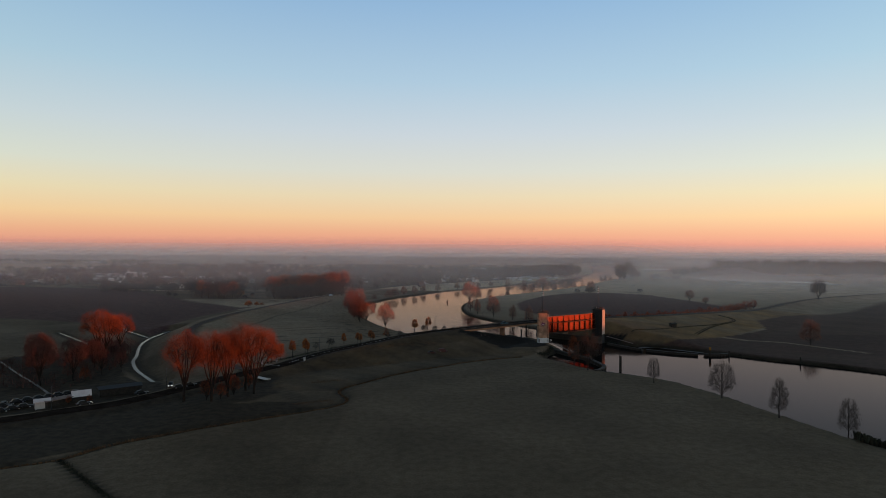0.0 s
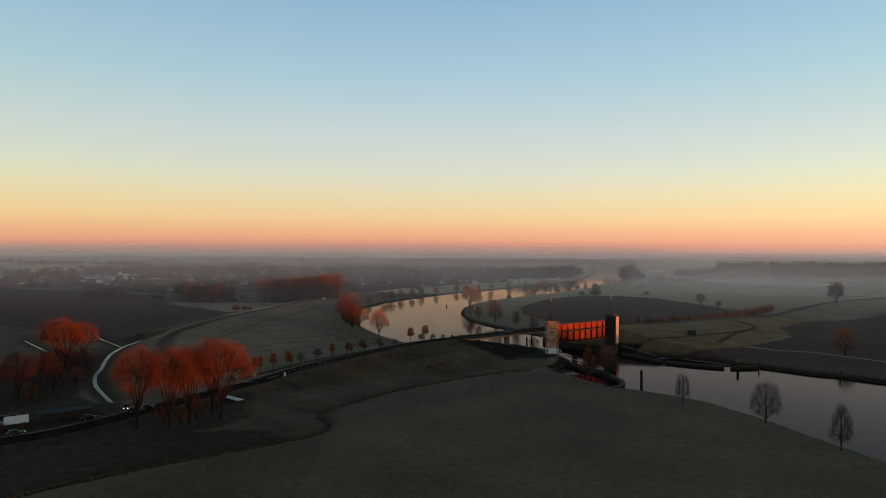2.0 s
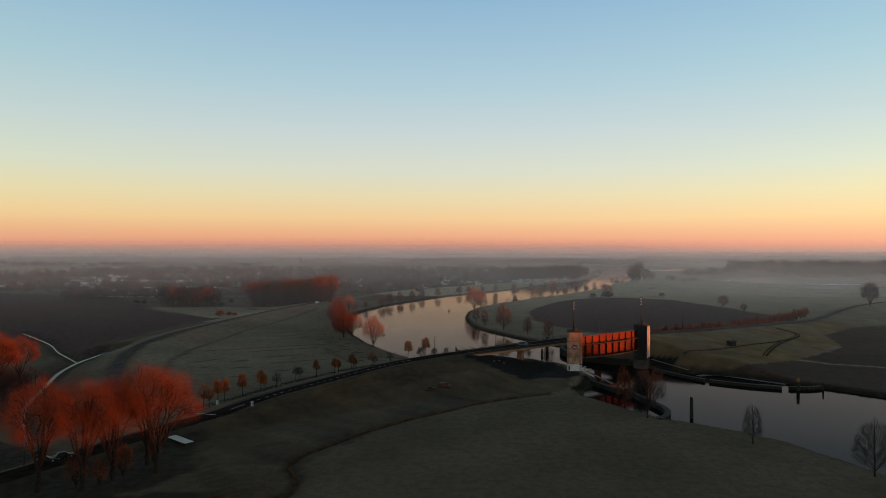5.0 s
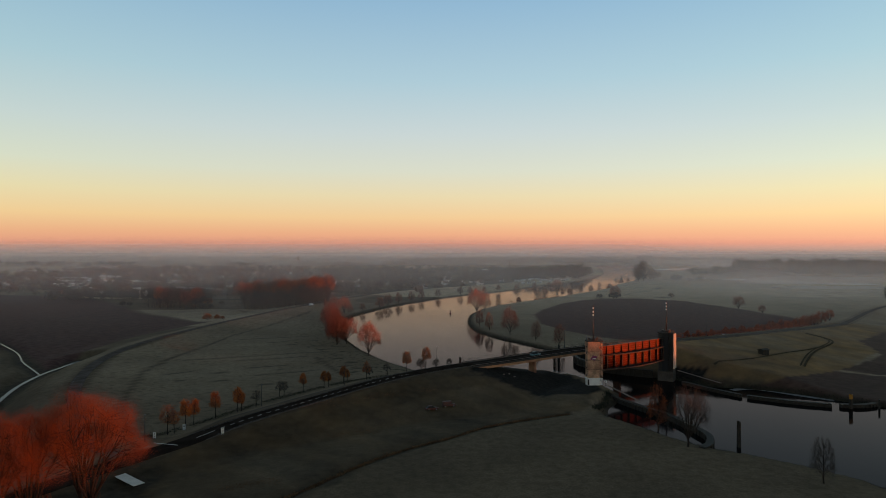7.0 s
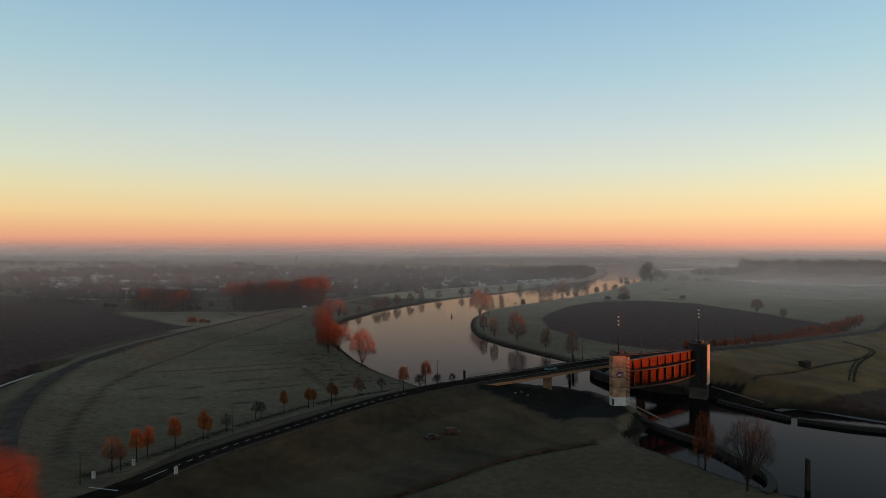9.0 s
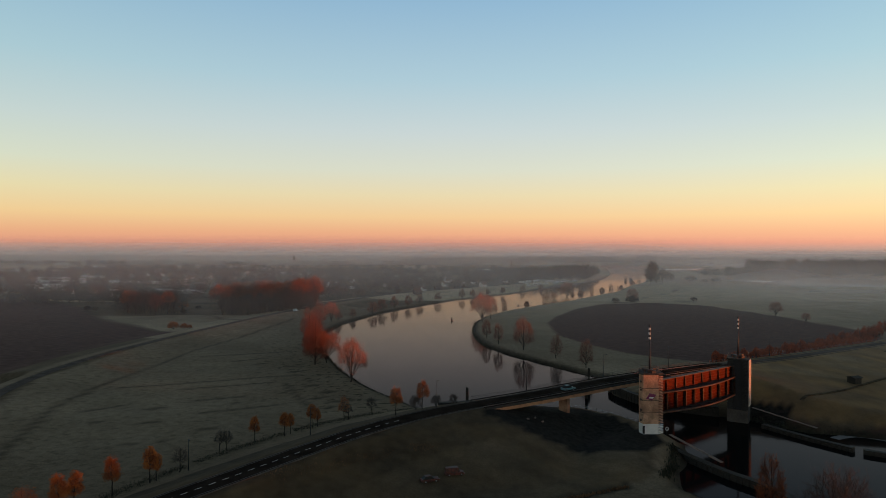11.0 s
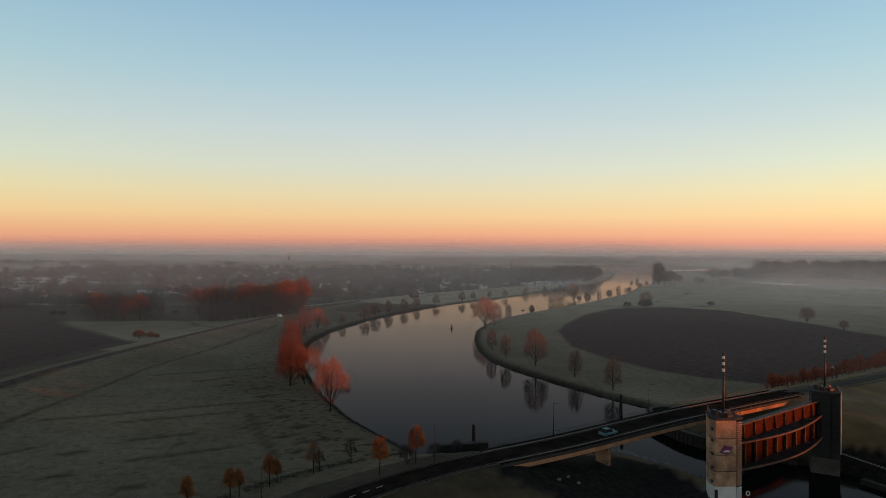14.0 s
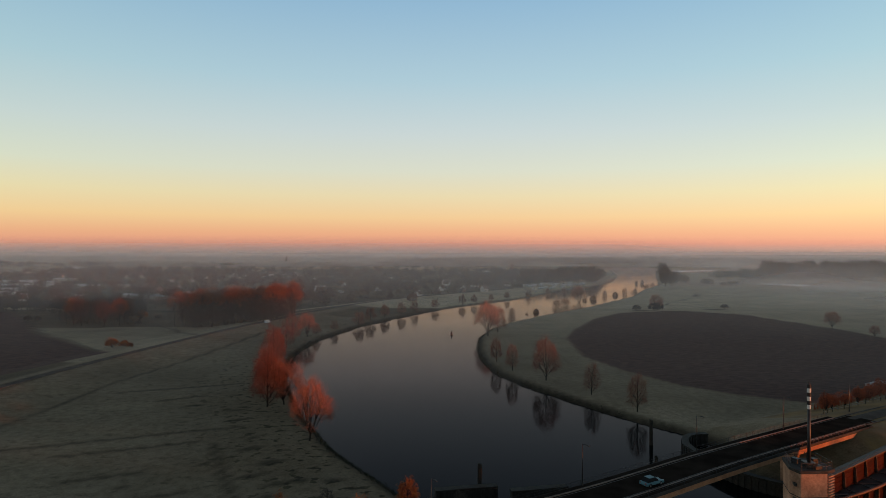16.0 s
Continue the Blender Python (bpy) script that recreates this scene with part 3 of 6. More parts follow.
def make_land():
    xs = spread(-5200, -190, 200, 5200, 2.0, 1.045)
    ys = spread(-900, 96, 560, 5150, 2.0, 1.03)
    X, Y = np.meshgrid(xs, ys)
    X, Y = X.ravel(), Y.ravel()
    Z = land(X, Y)
    nx, ny = len(xs), len(ys)
    i = (np.arange(ny - 1)[:, None] * nx + np.arange(nx - 1)[None, :]).ravel()
    me = np_mesh("ground", np.stack([X, Y, Z], 1), np.stack([i, i + 1, i + nx + 1, i + nx], 1), M_GROUND, smooth=True)
    sr = signed(X, Y, RIVER)
    dd, _ = seg_dist(X, Y, DIKE)
    dr, _ = seg_dist(X, Y, ROAD_W + ROAD_E)
    plough = np.maximum(step01(-1, 1.5, signed(X, Y, PLOUGH_E)), step01(-1, 1.5, signed(X, Y, PLOUGH_W)))
    meadow = inside(X, Y, [(-110, 270), (-66, 262), (-20, 318), (-5, 350)] + RIVER[1:14] + [(-112, 700), (-128, 600), (-150, 480), (-150, 380), (-125, 310)])
    west = inside(X, Y, [(-150, 482), (-140, 560), (-120, 650), (-300, 640), (-210, 540)])
    penin = (Y > 370) & (sr < 0) & (X > 15)
    # Grows with Y: beyond the meadows, haze paleness is put into the ground.
    frost_haze = np.where(meadow, 0.13 + 0.14 * step01(8, 50, -sr) * step01(285, 350, Y) * step01(520, 380, Y) + 0.04 * step01(350, 480, Y), 0.0) * (1 - 0.45 * step01(-80, -40, X) * step01(430, 360, Y)) + np.where(penin & (Y < 760), 0.25 + 0.42 * step01(480, 760, Y), 0.0) + np.where(west, 0.38, 0.0) + np.where((Y > 760), 0.8, 0.0)
    frost_haze = np.clip(frost_haze, 0, 1) + 0.15 * step01(0, 1, wave(X, Y, 60, 0.9))
    streak = np.where(meadow, 0.22, 0.0)
    rough = step01(-4.5, -0.5, sr) * 0.9
    d, _ = seg_dist(X, Y, DITCH)
    rough = np.maximum(rough, step01(2.4, 0.6, d))
    for c in CANALS:
        d, _ = seg_dist(X, Y, c)
        rough = np.maximum(rough, step01(4.5, 2.0, d) * 0.8)
    nb = inside(X, Y, [(95, 343), (108, 330), (128, 329), (154, 344), (180, 363), (210, 390), (219, 420), (256, 453), (350, 516), (467, 635), (700, 600), (500, 250), (260, 215), (189, 257), (167, 277), (145, 301), (118, 322)])
    sand = inside(X, Y, [(156, 353), (168, 375), (190, 408), (205, 432), (240, 458), (296, 494), (350, 516), (256, 453), (219, 420), (210, 390), (180, 363)])
    frost_haze = np.maximum(frost_haze, np.where(sand, 0.3, 0.0))
    frost_haze = np.maximum(frost_haze, np.where((X > -30) & (Y < 300) & (sr < 0), 0.045 + 0.03 * step01(0, 90, X), 0.0))
    dl, _ = seg_dist(X, Y, [(158, 350), (172, 348), (192, 340), (202, 324), (215, 305)])
    lane = step01(2.6, 0.8, dl)
    rough = np.maximum(rough, np.where(nb, 0.22 + 0.2 * wave(X, Y, 9, 0.5), 0.0)) * (1 - lane)
    plough = np.maximum(plough, np.where(nb, 0.75, 0.0) * (1 - lane))
    frost_haze = np.maximum(frost_haze, 0.5 * lane)
    village = inside(X, Y, [(-900, 880), (-520, 820), (-160, 730), (-60, 860), (40, 970), (110, 1080), (260, 1400), (310, 1800), (-200, 1900), (-1000, 1900)])
    rough = np.maximum(rough, np.where(village, 0.8 + 0.2 * wave(X, Y, 31, 0.2), 0.0))
    copse = inside(X, Y, [(-125, 240), (-137, 262), (-147, 287), (-158, 306), (-200, 300), (-230, 240), (-190, 200), (-140, 218)])
    rough = np.maximum(rough, np.where(copse, 0.9, 0.0))
    verge = inside(X, Y, [(-180, 150), (-118, 180), (-95, 200), (-72, 196), (-50, 200), (-40, 192), (-64, 174), (-84, 157), (-101, 139), (-160, 100)])
    rough = np.maximum(rough, np.where(verge, 0.9, 0.0))
    # Areas of near-black ground below the bridge and beside the east tower.
    apron = inside(X, Y, [(9, 316), (14, 330), (26, 340), (46, 340), (51, 326), (56, 314), (50, 306), (36, 305)]) | inside(X, Y, [(94, 352), (106, 342), (98, 334), (88, 344)])
    stone = np.where(apron, 1.0, 0.0)
    lot = inside(X, Y, [(-180, 150), (-118, 190), (-96, 214), (-110, 236), (-135, 240), (-190, 200)]) | inside(X, Y, [(-100, 186), (-84, 192), (-62, 200), (-56, 214), (-62, 236), (-74, 250), (-92, 226)])
    rough = np.maximum(rough, np.where(lot, 0.9, 0.0))
    for ln, k in [(l, 0.8) for l in FIELD_LINES] + [(l, 0.62) for l in MEADOW_LINES] + [(l, 0.5) for l in TRACKS] + [(SIDE_DITCH, 1.0)]:
        dl, _ = seg_dist(X, Y, ln)
        rough = np.maximum(rough, k * step01(1.7, 0.3, dl))
    for px, py in ((-93, 351), (-70, 358), (-38, 353), (-81, 426), (-43, 373), (-68, 330), (-76, 319), (-43, 365), (-37, 360), (-33, 362), (-25, 362), (-87, 336), (-83, 316), (-103, 336), (-58, 372), (-50, 383), (-52, 392), (-62, 409), (-66, 420), (-72, 440)):
        u, v = (X - px) * 0.93 + (Y - py) * 0.37, (Y - py) * 0.93 - (X - px) * 0.37
        rough = np.maximum(rough, 0.75 * step01(1.0, 0.35, np.hypot(u / (3.6 + 1.5 * math.sin(px)), v / 1.9) + 0.25 * wave(X, Y, 1.7, px)))
    path = np.zeros(X.shape)
    for ln in PATHS:
        dl, _ = seg_dist(X, Y, ln)
        path = np.maximum(path, 0.4 * step01(2.2, 0.6, dl))
    moss = np.where(meadow, 0.35 + 0.65 * step01(-42, -6, sr) * (X < 0), 0.0)
    frost_haze = np.maximum(frost_haze, (0.10 + 0.14 * step01(275, 380, Y)) * step01(3, 4.5, dd) * step01(15, 8, dd))
    warmth = inside(X, Y, [(-60, 215), (-33, 215), (-10, 258), (19, 283), (45, 293), (50, 306), (30, 312), (5, 312), (-20, 300), (-66, 248)])
    rough = np.maximum(rough, np.where(warmth, 0.50 + 0.3 * wave(X, Y, 5, 0.4), 0.0))
    verge = (dr < 17) & (X > -68) & (X < 40)
    rough = np.maximum(rough, np.where(verge, 0.78 + 0.15 * wave(X, Y, 6, 1.1), 0.0))
    # East of X 93 the sun's gold on the dike slope is painted in.
    straw_sun = np.where(warmth, 0.10 + 0.14 * wave(X, Y, 11, 1.3), 0.0) + 0.10 * step01(13, 5, dr) * (Z > 1.2) + 0.8 * ((X > 93) & (Z > 1.0) & (Y < 480) & ~nb) * (0.8 + 0.5 * wave(X, Y, 13, 2.1))
    for n, a in (("plough", plough), ("frost_haze", frost_haze), ("streak", streak), ("rough", rough), ("straw_sun", straw_sun), ("path", path), ("stone", stone), ("moss", moss)):
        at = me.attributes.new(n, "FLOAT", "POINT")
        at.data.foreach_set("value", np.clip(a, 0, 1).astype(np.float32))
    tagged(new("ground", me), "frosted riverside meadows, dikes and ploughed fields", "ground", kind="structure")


make_land()


def outset(poly, k):
    """The outline moved outwards by k metres."""
    p = np.array(poly, float)
    e = np.roll(p, -1, 0) - p
    nrm = np.stack([e[:, 1], -e[:, 0]], 1)
    nrm /= np.linalg.norm(nrm, axis=1)[:, None]
    area = np.sum(p[:, 0] * np.roll(p[:, 1], -1) - np.roll(p[:, 0], -1) * p[:, 1])
    v = nrm + np.roll(nrm, 1, 0)
    v /= np.linalg.norm(v, axis=1)[:, None] + 1e-9
    return p + v * k * (1 if area > 0 else -1)


alone("water", Shape().add([(x, y, WATER_Z) for x, y in outset(RIVER, 2.2)], [tuple(range(len(RIVER) - 1, -1, -1))]), M_WATER, "calm river water mirroring the dawn sky", "water", kind="structure")


def ribbon(line, off0, off1, dz=0.0, thick=0.12):
    """A strip along a line with heights, between two offsets to its left."""
    p = np.array(line)
    t = np.gradient(p[:, :2], axis=0)
    t /= np.linalg.norm(t, axis=1)[:, None]
    nrm = np.stack([-t[:, 1], t[:, 0]], 1)
    s = Shape()
    n = len(p)
    rows = []
    for o, z in ((off0, dz - thick), (off0, dz), (off1, dz), (off1, dz - thick)):
        q = p[:, :2] + nrm * o
        rows.append([(q[i, 0], q[i, 1], p[i, 2] + z) for i in range(n)])
    s.v = [v for r in rows for v in r]
    for k in range(3):
        s.f += [(k * n + i, k * n + i + 1, (k + 1) * n + i + 1, (k + 1) * n + i) for i in range(n - 1)]
    s.f += [(0, n, 2 * n, 3 * n), (4 * n - 1, 3 * n - 1, 2 * n - 1, n - 1)]
    return s


for c, cw in zip(CANALS, (0.75, 0.4, 0.45, 0.45)):
    line = [(*p, -2.6) for p in smooth_line(c, 4)]
    alone("water", ribbon(line, -cw, cw, 0, 0.05), M_ICE, "narrow drainage ditch with pale thin ice", "water", kind="structure")

for line, cw in (([(510, 1170), (552, 1092), (600, 1042), (655, 1030)], 22), ([(920, 2230), (1010, 2290), (1120, 2340)], 34), ([(590, 1745), (660, 1790), (745, 1835)], 24), ([(-395, 2425), (-310, 2440), (-235, 2435)], 20), ([(640, 1480), (760, 1520), (900, 1500)], 7)):
    alone("water", ribbon([(*p, 0.6) for p in smooth_line(line, 20)], -cw, cw, 0, 0.9), M_RIME, "pale frozen flood water lying in the fields", "water", kind="structure")

# Sky reflection on the slack water, laid on as a pale ribbon.
alone("water", ribbon([(*p, WATER_Z + 0.03) for p in smooth_line([(107, 326), (114, 328.5), (120, 325), (127, 317.5), (135, 310.5)], 3)], -1.3, 1.3, 0, 0.05), M_ICE, "pale strip for the sky mirrored in slack water behind the guide wall", "water", kind="structure")

ROAD_LINE = smooth_line(ROAD, 3.0)
DIKE_LINE = smooth_line(DIKE, 4.0)
road_ob = alone("road", ribbon(ROAD_LINE[ROAD_LINE[:, 0] < 104], -3.3, 3.3, 0.05, 0.3), M_ASPH, "dark asphalt country road over the dike and bridge", "road", kind="structure")
# Sky sheen at a flat angle is put into this stretch's paler asphalt.
alone("road", ribbon(ROAD_LINE[ROAD_LINE[:, 0] > 99.5], -1.9, 1.9, 0.05, 0.31), M_ASPHL, "country road running on between misty fields, paled for sky sheen", "road", kind="structure")
for ln, ruts in zip(PATHS, (((-0.5, 0.5),), ((-1.2, -0.4), (0.4, 1.2)))):
    sp = smooth_line(ln, 2.0)
    for o0, o1 in ruts:
        alone("track", ribbon([(x, y, land_at(x, y)) for x, y in sp], o0, o1, 0.14, 0.5), M_TRACK, "muddy field track worn into the dike slope", "track", kind="structure")
dike_ob = alone("road", ribbon(DIKE_LINE, -2.1, 2.1, 0.05, 0.3), M_ASPHL, "narrow asphalt dike road curving along the meadow", "road", kind="structure")


def along(line, dist):
    """Place and heading at a distance along a line."""
    seg = np.linalg.norm(np.diff(line[:, :2], axis=0), axis=1)
    cum = np.concatenate([[0], np.cumsum(seg)])
    p = [np.interp(dist, cum, line[:, k]) for k in range(3)]
    i = min(max(int(np.searchsorted(cum, dist)) - 1, 0), len(seg) - 1)
    d = line[i + 1] - line[i]
    return p, math.atan2(d[1], d[0]), math.atan2(d[2], np.hypot(d[0], d[1]))


def dist_at(line, x):
    """Distance along the road at which it reaches x."""
    seg = np.linalg.norm(np.diff(line[:, :2], axis=0), axis=1)
    cum = np.concatenate([[0], np.cumsum(seg)])
    return float(np.interp(x, line[:, 0], cum))


def fog_curtain(y, width, height, density, k, low):
    """A bank of ground mist: one thin upright sheet, densest some metres up, waving in plan."""
    m = bpy.data.materials.new("ground_mist")
    m.use_nodes = True
    nt = m.node_tree
    nt.nodes.clear()
    out = nt.nodes.new("ShaderNodeOutputMaterial")
    mix = nt.nodes.new("ShaderNodeMixShader")
    tr = nt.nodes.new("ShaderNodeBsdfTransparent")
    tl = nt.nodes.new("ShaderNodeBsdfTranslucent")
    tl.inputs[0].default_value = (1.0, 0.87, 0.845, 1)
    df = nt.nodes.new("ShaderNodeBsdfDiffuse")
    df.inputs[0].default_value = (1.0, 0.9, 0.87, 1)
    both = nt.nodes.new("ShaderNodeMixShader")
    both.inputs[0].default_value = 0.05
    nt.links.new(tl.outputs[0], both.inputs[1])
    nt.links.new(df.outputs[0], both.inputs[2])
    tc = nt.nodes.new("ShaderNodeTexCoord")
    sep = nt.nodes.new("ShaderNodeSeparateXYZ")
    r = nt.nodes.new("ShaderNodeValToRGB")
    mr = nt.nodes.new("ShaderNodeMapRange")
    mr.inputs["From Max"].default_value = height
    el = r.color_ramp.elements
    el.new(0.25)
    el.new(0.5)
    for e, (p, v) in zip(el, ((0.0, 0.0), (low, 0.9), (0.55, 0.75), (1.0, 0.0)) if y < 3000 else ((0.0, 0.9), (0.2, 0.85), (0.36, 0.58), (1.0, 0.0))):
        e.position, e.color = p, (v, v, v, 1)
    r.color_ramp.interpolation = "EASE"
    ns = nt.nodes.new("ShaderNodeTexNoise")
    ns.inputs["Scale"].default_value = 0.003
    ns.inputs["Detail"].default_value = 2
    even = nt.nodes.new("ShaderNodeMath")
    even.operation = "MULTIPLY_ADD"
    even.inputs[1].default_value = 0.5 if y < 2000 else 0.15
    even.inputs[2].default_value = 0.25 if y < 2000 else 0.42
    mul = nt.nodes.new("ShaderNodeMath")
    mul.operation = "MULTIPLY"
    mul2 = nt.nodes.new("ShaderNodeMath")
    mul2.operation = "MULTIPLY"
    mul2.inputs[1].default_value = density * 2
    nt.links.new(tc.outputs["Object"], sep.inputs[0])
    nt.links.new(tc.outputs["Object"], ns.inputs["Vector"])
    nt.links.new(sep.outputs["Z"], mr.inputs["Value"])
    nt.links.new(mr.outputs[0], r.inputs[0])
    nt.links.new(r.outputs[0], mul.inputs[0])
    nt.links.new(ns.outputs["Fac"], even.inputs[0])
    nt.links.new(even.outputs[0], mul.inputs[1])
    east = nt.nodes.new("ShaderNodeMapRange")
    east.interpolation_type = "SMOOTHSTEP"
    for sock, v in zip(("From Min", "From Max", "To Min", "To Max"), (0.22 * y, 0.5 * y, 1.0, 1.7 if y < 3000 else 0.4)):
        east.inputs[sock].default_value = v
    mul3 = nt.nodes.new("ShaderNodeMath")
    mul3.operation = "MULTIPLY"
    nt.links.new(sep.outputs["X"], east.inputs["Value"])
    nt.links.new(mul.outputs[0], mul3.inputs[0])
    nt.links.new(east.outputs[0], mul3.inputs[1])
    nt.links.new(mul3.outputs[0], mul2.inputs[0])
    nt.links.new(mul2.outputs[0], mix.inputs[0])
    nt.links.new(tr.outputs[0], mix.inputs[1])
    nt.links.new(both.outputs[0], mix.inputs[2])
    nt.links.new(mix.outputs[0], out.inputs[0])
    n = 300
    s = Shape()
    for i in range(n + 1):
        x = -width + 2 * width * i / n
        yy = y + 0.03 * y * math.sin(x / (0.21 * y) + k) + 0.006 * y * math.sin(x / (0.074 * y) + 2 * k)
        s.v += [(x, yy, -1.0), (x, yy, height)]
    s.f = [(2 * i, 2 * i + 2, 2 * i + 3, 2 * i + 1) for i in range(n)]
    alone("ground_mist", s, m, "thin bank of pale ground mist over the fields", "mist", kind="stuff")


for y, w, h, d, k in ((412, 1200, 46, 0.045, 2.0), (520, 1500, 50, 0.09, 0.3), (680, 1900, 50, 0.18, 1.4), (870, 2300, 50, 0.18, 2.2), (1120, 2800, 50, 0.18, 3.1), (1480, 3300, 52, 0.20, 4.4), (1980, 4000, 56, 0.32, 0.9), (2500, 4300, 64, 0.40, 5.7), (3300, 4600, 120, 0.45, 2.9), (4300, 4900, 160, 0.75, 5.2)):
    fog_curtain(y, w, h, d, k, 0.4 if y < 600 else 0.32 if y < 800 else 0.24 if y < 1000 else 0.12)


# ---- the bridge ----
def sub_line(line, x0, x1):
    a, b = dist_at(line, x0), dist_at(line, x1)
    n = max(2, int((b - a) / 3))
    return np.array([along(line, a + (b - a) * i / n)[0] for i in range(n + 1)])


def make_bridge():
    b = thing("road_bridge", (0, 0, 0), "concrete road bridge with low railings on slab piers over the channel", "bridge")
    line = sub_line(ROAD_LINE, 8, 97)
    part("deck", ribbon(line, -4.75, 4.75, -0.02, 0.5), M_DCONC, b)
    # This flank's sunlit orange is in its colour; the other girders are dark.
    part("girder", ribbon(line, -4.7, -3.9, -0.45, 0.95), M_GIRDER, b, "smooth concrete girder with the sun's orange put into its colour")
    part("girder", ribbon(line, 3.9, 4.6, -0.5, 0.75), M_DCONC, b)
    for o in (-4.9, 4.75):
        part("edge_beam", ribbon(line, o, o + 0.15, 0.12, 0.5), M_DCONC, b)
    part("girder", ribbon(line, -0.5, 0.5, -0.5, 0.9), M_DCONC, b)
    for o in (-3.55, 3.3):
        part("kerb", ribbon(line, o, o + 0.25, 0.2, 0.3), M_KERB, b)
    for o0, o1 in ((-4.75, -3.55), (3.55, 4.75)):
        part("footway", ribbon(line, o0, o1, 0.14, 0.2), M_ASPH, b)
    for o in (-4.68, 4.6):
        for z in (0.62, 1.08):
            part("rail", ribbon(line, o, o + 0.05, z, 0.05), M_BLACK, b)
    pm = Shape().box((0, 0, 0.55), (0.05, 0.05, 1.1)).mesh("post", M_BLACK)
    a, e = dist_at(ROAD_LINE, 8), dist_at(ROAD_LINE, 97)
    for o in (-4.65, 4.63):
        d = a + 0.5
        while d < e:
            p, h, _ = along(ROAD_LINE, d)
            ob = part("post", pm, None, b)
            ob.matrix_world = pose(p[0] - math.sin(h) * o, p[1] + math.cos(h) * o, p[2], 0, 0, math.degrees(h))
            d += 2.2
    for x, y, top, bot in ((33.6, 333.6, 8.2, 0.0), (73.5, 359.0, 8.9, -4.0)):
        s = Shape().prism([(x - 0.5 * 0.85 + 0.48 * 1.9 * k, y - 0.28 - 0.877 * 1.9 * k) for k in (1,)] +
                          [(x + 0.5 * 0.85 + 0.48 * 1.9, y + 0.28 - 0.877 * 1.9), (x + 0.5 * 0.85 - 0.48 * 1.9, y + 0.28 + 0.877 * 1.9), (x - 0.5 * 0.85 - 0.48 * 1.9, y - 0.28 + 0.877 * 1.9)], bot, top)
        part("pier", s, M_CONC, b, "slab pier of stained concrete", bevel=0.06)
    for x in (9.5, 95.5):
        p, h, _ = along(ROAD_LINE, dist_at(ROAD_LINE, x))
        part("abutment", Shape().box((p[0], p[1], p[2] - 2.6), (2.4, 9.6, 3.8), h), M_CONC, b, bevel=0.05)


make_bridge()


def make_edge_kerbs():
    for x0, x1 in ((-64, 8), (97, 330)):
        line = sub_line(ROAD_LINE, x0, x1)
        for o in (-3.6, 3.35):
            tagged(new("trim", ribbon(line, o, o + 0.2, 0.09, 0.2).mesh("trim", M_EDGE)), "worn concrete edging of the road", "kerb", kind="structure")
    dash = Shape().box((0, 0, 0), (1.4, 0.16, 0.012)).mesh("road_marking", M_MARK)
    d, e = dist_at(ROAD_LINE, -64) + 8, dist_at(ROAD_LINE, -12)
    while d < e:
        p, h, s = along(ROAD_LINE, d)
        ob = part("road_marking", dash, None, road_ob)
        ob.matrix_world = Matrix.Translation((p[0], p[1], p[2] + 0.062)) @ Euler((0, -s, h)).to_matrix().to_4x4()
        d += 2.8
    p, h, s = along(ROAD_LINE, dist_at(ROAD_LINE, -64) + 3.2)
    ob = part("road_marking", Shape().box((0, 0, 0), (6.5, 0.2, 0.012)), M_MARK, road_ob)
    ob.matrix_world = Matrix.Translation((p[0], p[1], p[2] + 0.062)) @ Euler((0, -s, h)).to_matrix().to_4x4()
    for x0, x1 in ((-62, 8), (8, 97), (97, 240)):
        for o in (-2.95, 2.8):
            part("road_marking", ribbon(sub_line(ROAD_LINE, x0, x1), o, o + 0.15, 0.064, 0.01), M_EDGEMARK, road_ob, "worn pale edge line")
    edge = Shape().box((0, 0, 0), (1.3, 0.12, 0.012)).mesh("road_marking", M_EDGEMARK)
    d = 22.0
    while d < 330:
        p, h, s = along(DIKE_LINE, d)
        for o in (-1.5, 1.5):
            ob = part("road_marking", edge, None, dike_ob)
            ob.matrix_world = Matrix.Translation((p[0] - math.sin(h) * o, p[1] + math.cos(h) * o, p[2] + 0.062)) @ Euler((0, -s, h)).to_matrix().to_4x4()
        d += 3.0
    part("road_marking", Shape().box((-69.8, 251.2, 2.42), (7.0, 0.3, 0.012), -0.25), M_MARK, road_ob)


make_edge_kerbs()


# ---- the flood gate ----
def offset_poly(poly, k):
    c = Vector((sum(p[0] for p in poly) / len(poly), sum(p[1] for p in poly) / len(poly)))
    return [tuple(c + (Vector(p) - c) * k) for p in poly]


def make_mast(parent, x, y, z):
    m = part("mast", Shape().tube((x, y, z), (x, y, z + 8.8), 0.26, 0.2, 10), M_STEEL, parent, "tall dark mast with black and white bands", smooth=True)
    for i in range(6):
        z0 = z + 8.8 + i * 0.62
        part("band", Shape().tube((x, y, z0), (x, y, z0 + 0.62), 0.27, 0.27, 10), M_WHITE if i % 2 == 0 else M_BLACK, m)
    part("finial", Shape().tube((x, y, z + 12.52), (x, y, z + 13.0), 0.1, 0.05, 6), M_BLACK, m)
    s = Shape().box((x, y, z + 0.4), (1.6, 1.6, 0.8))
    part("plinth", s, M_STEEL, m)


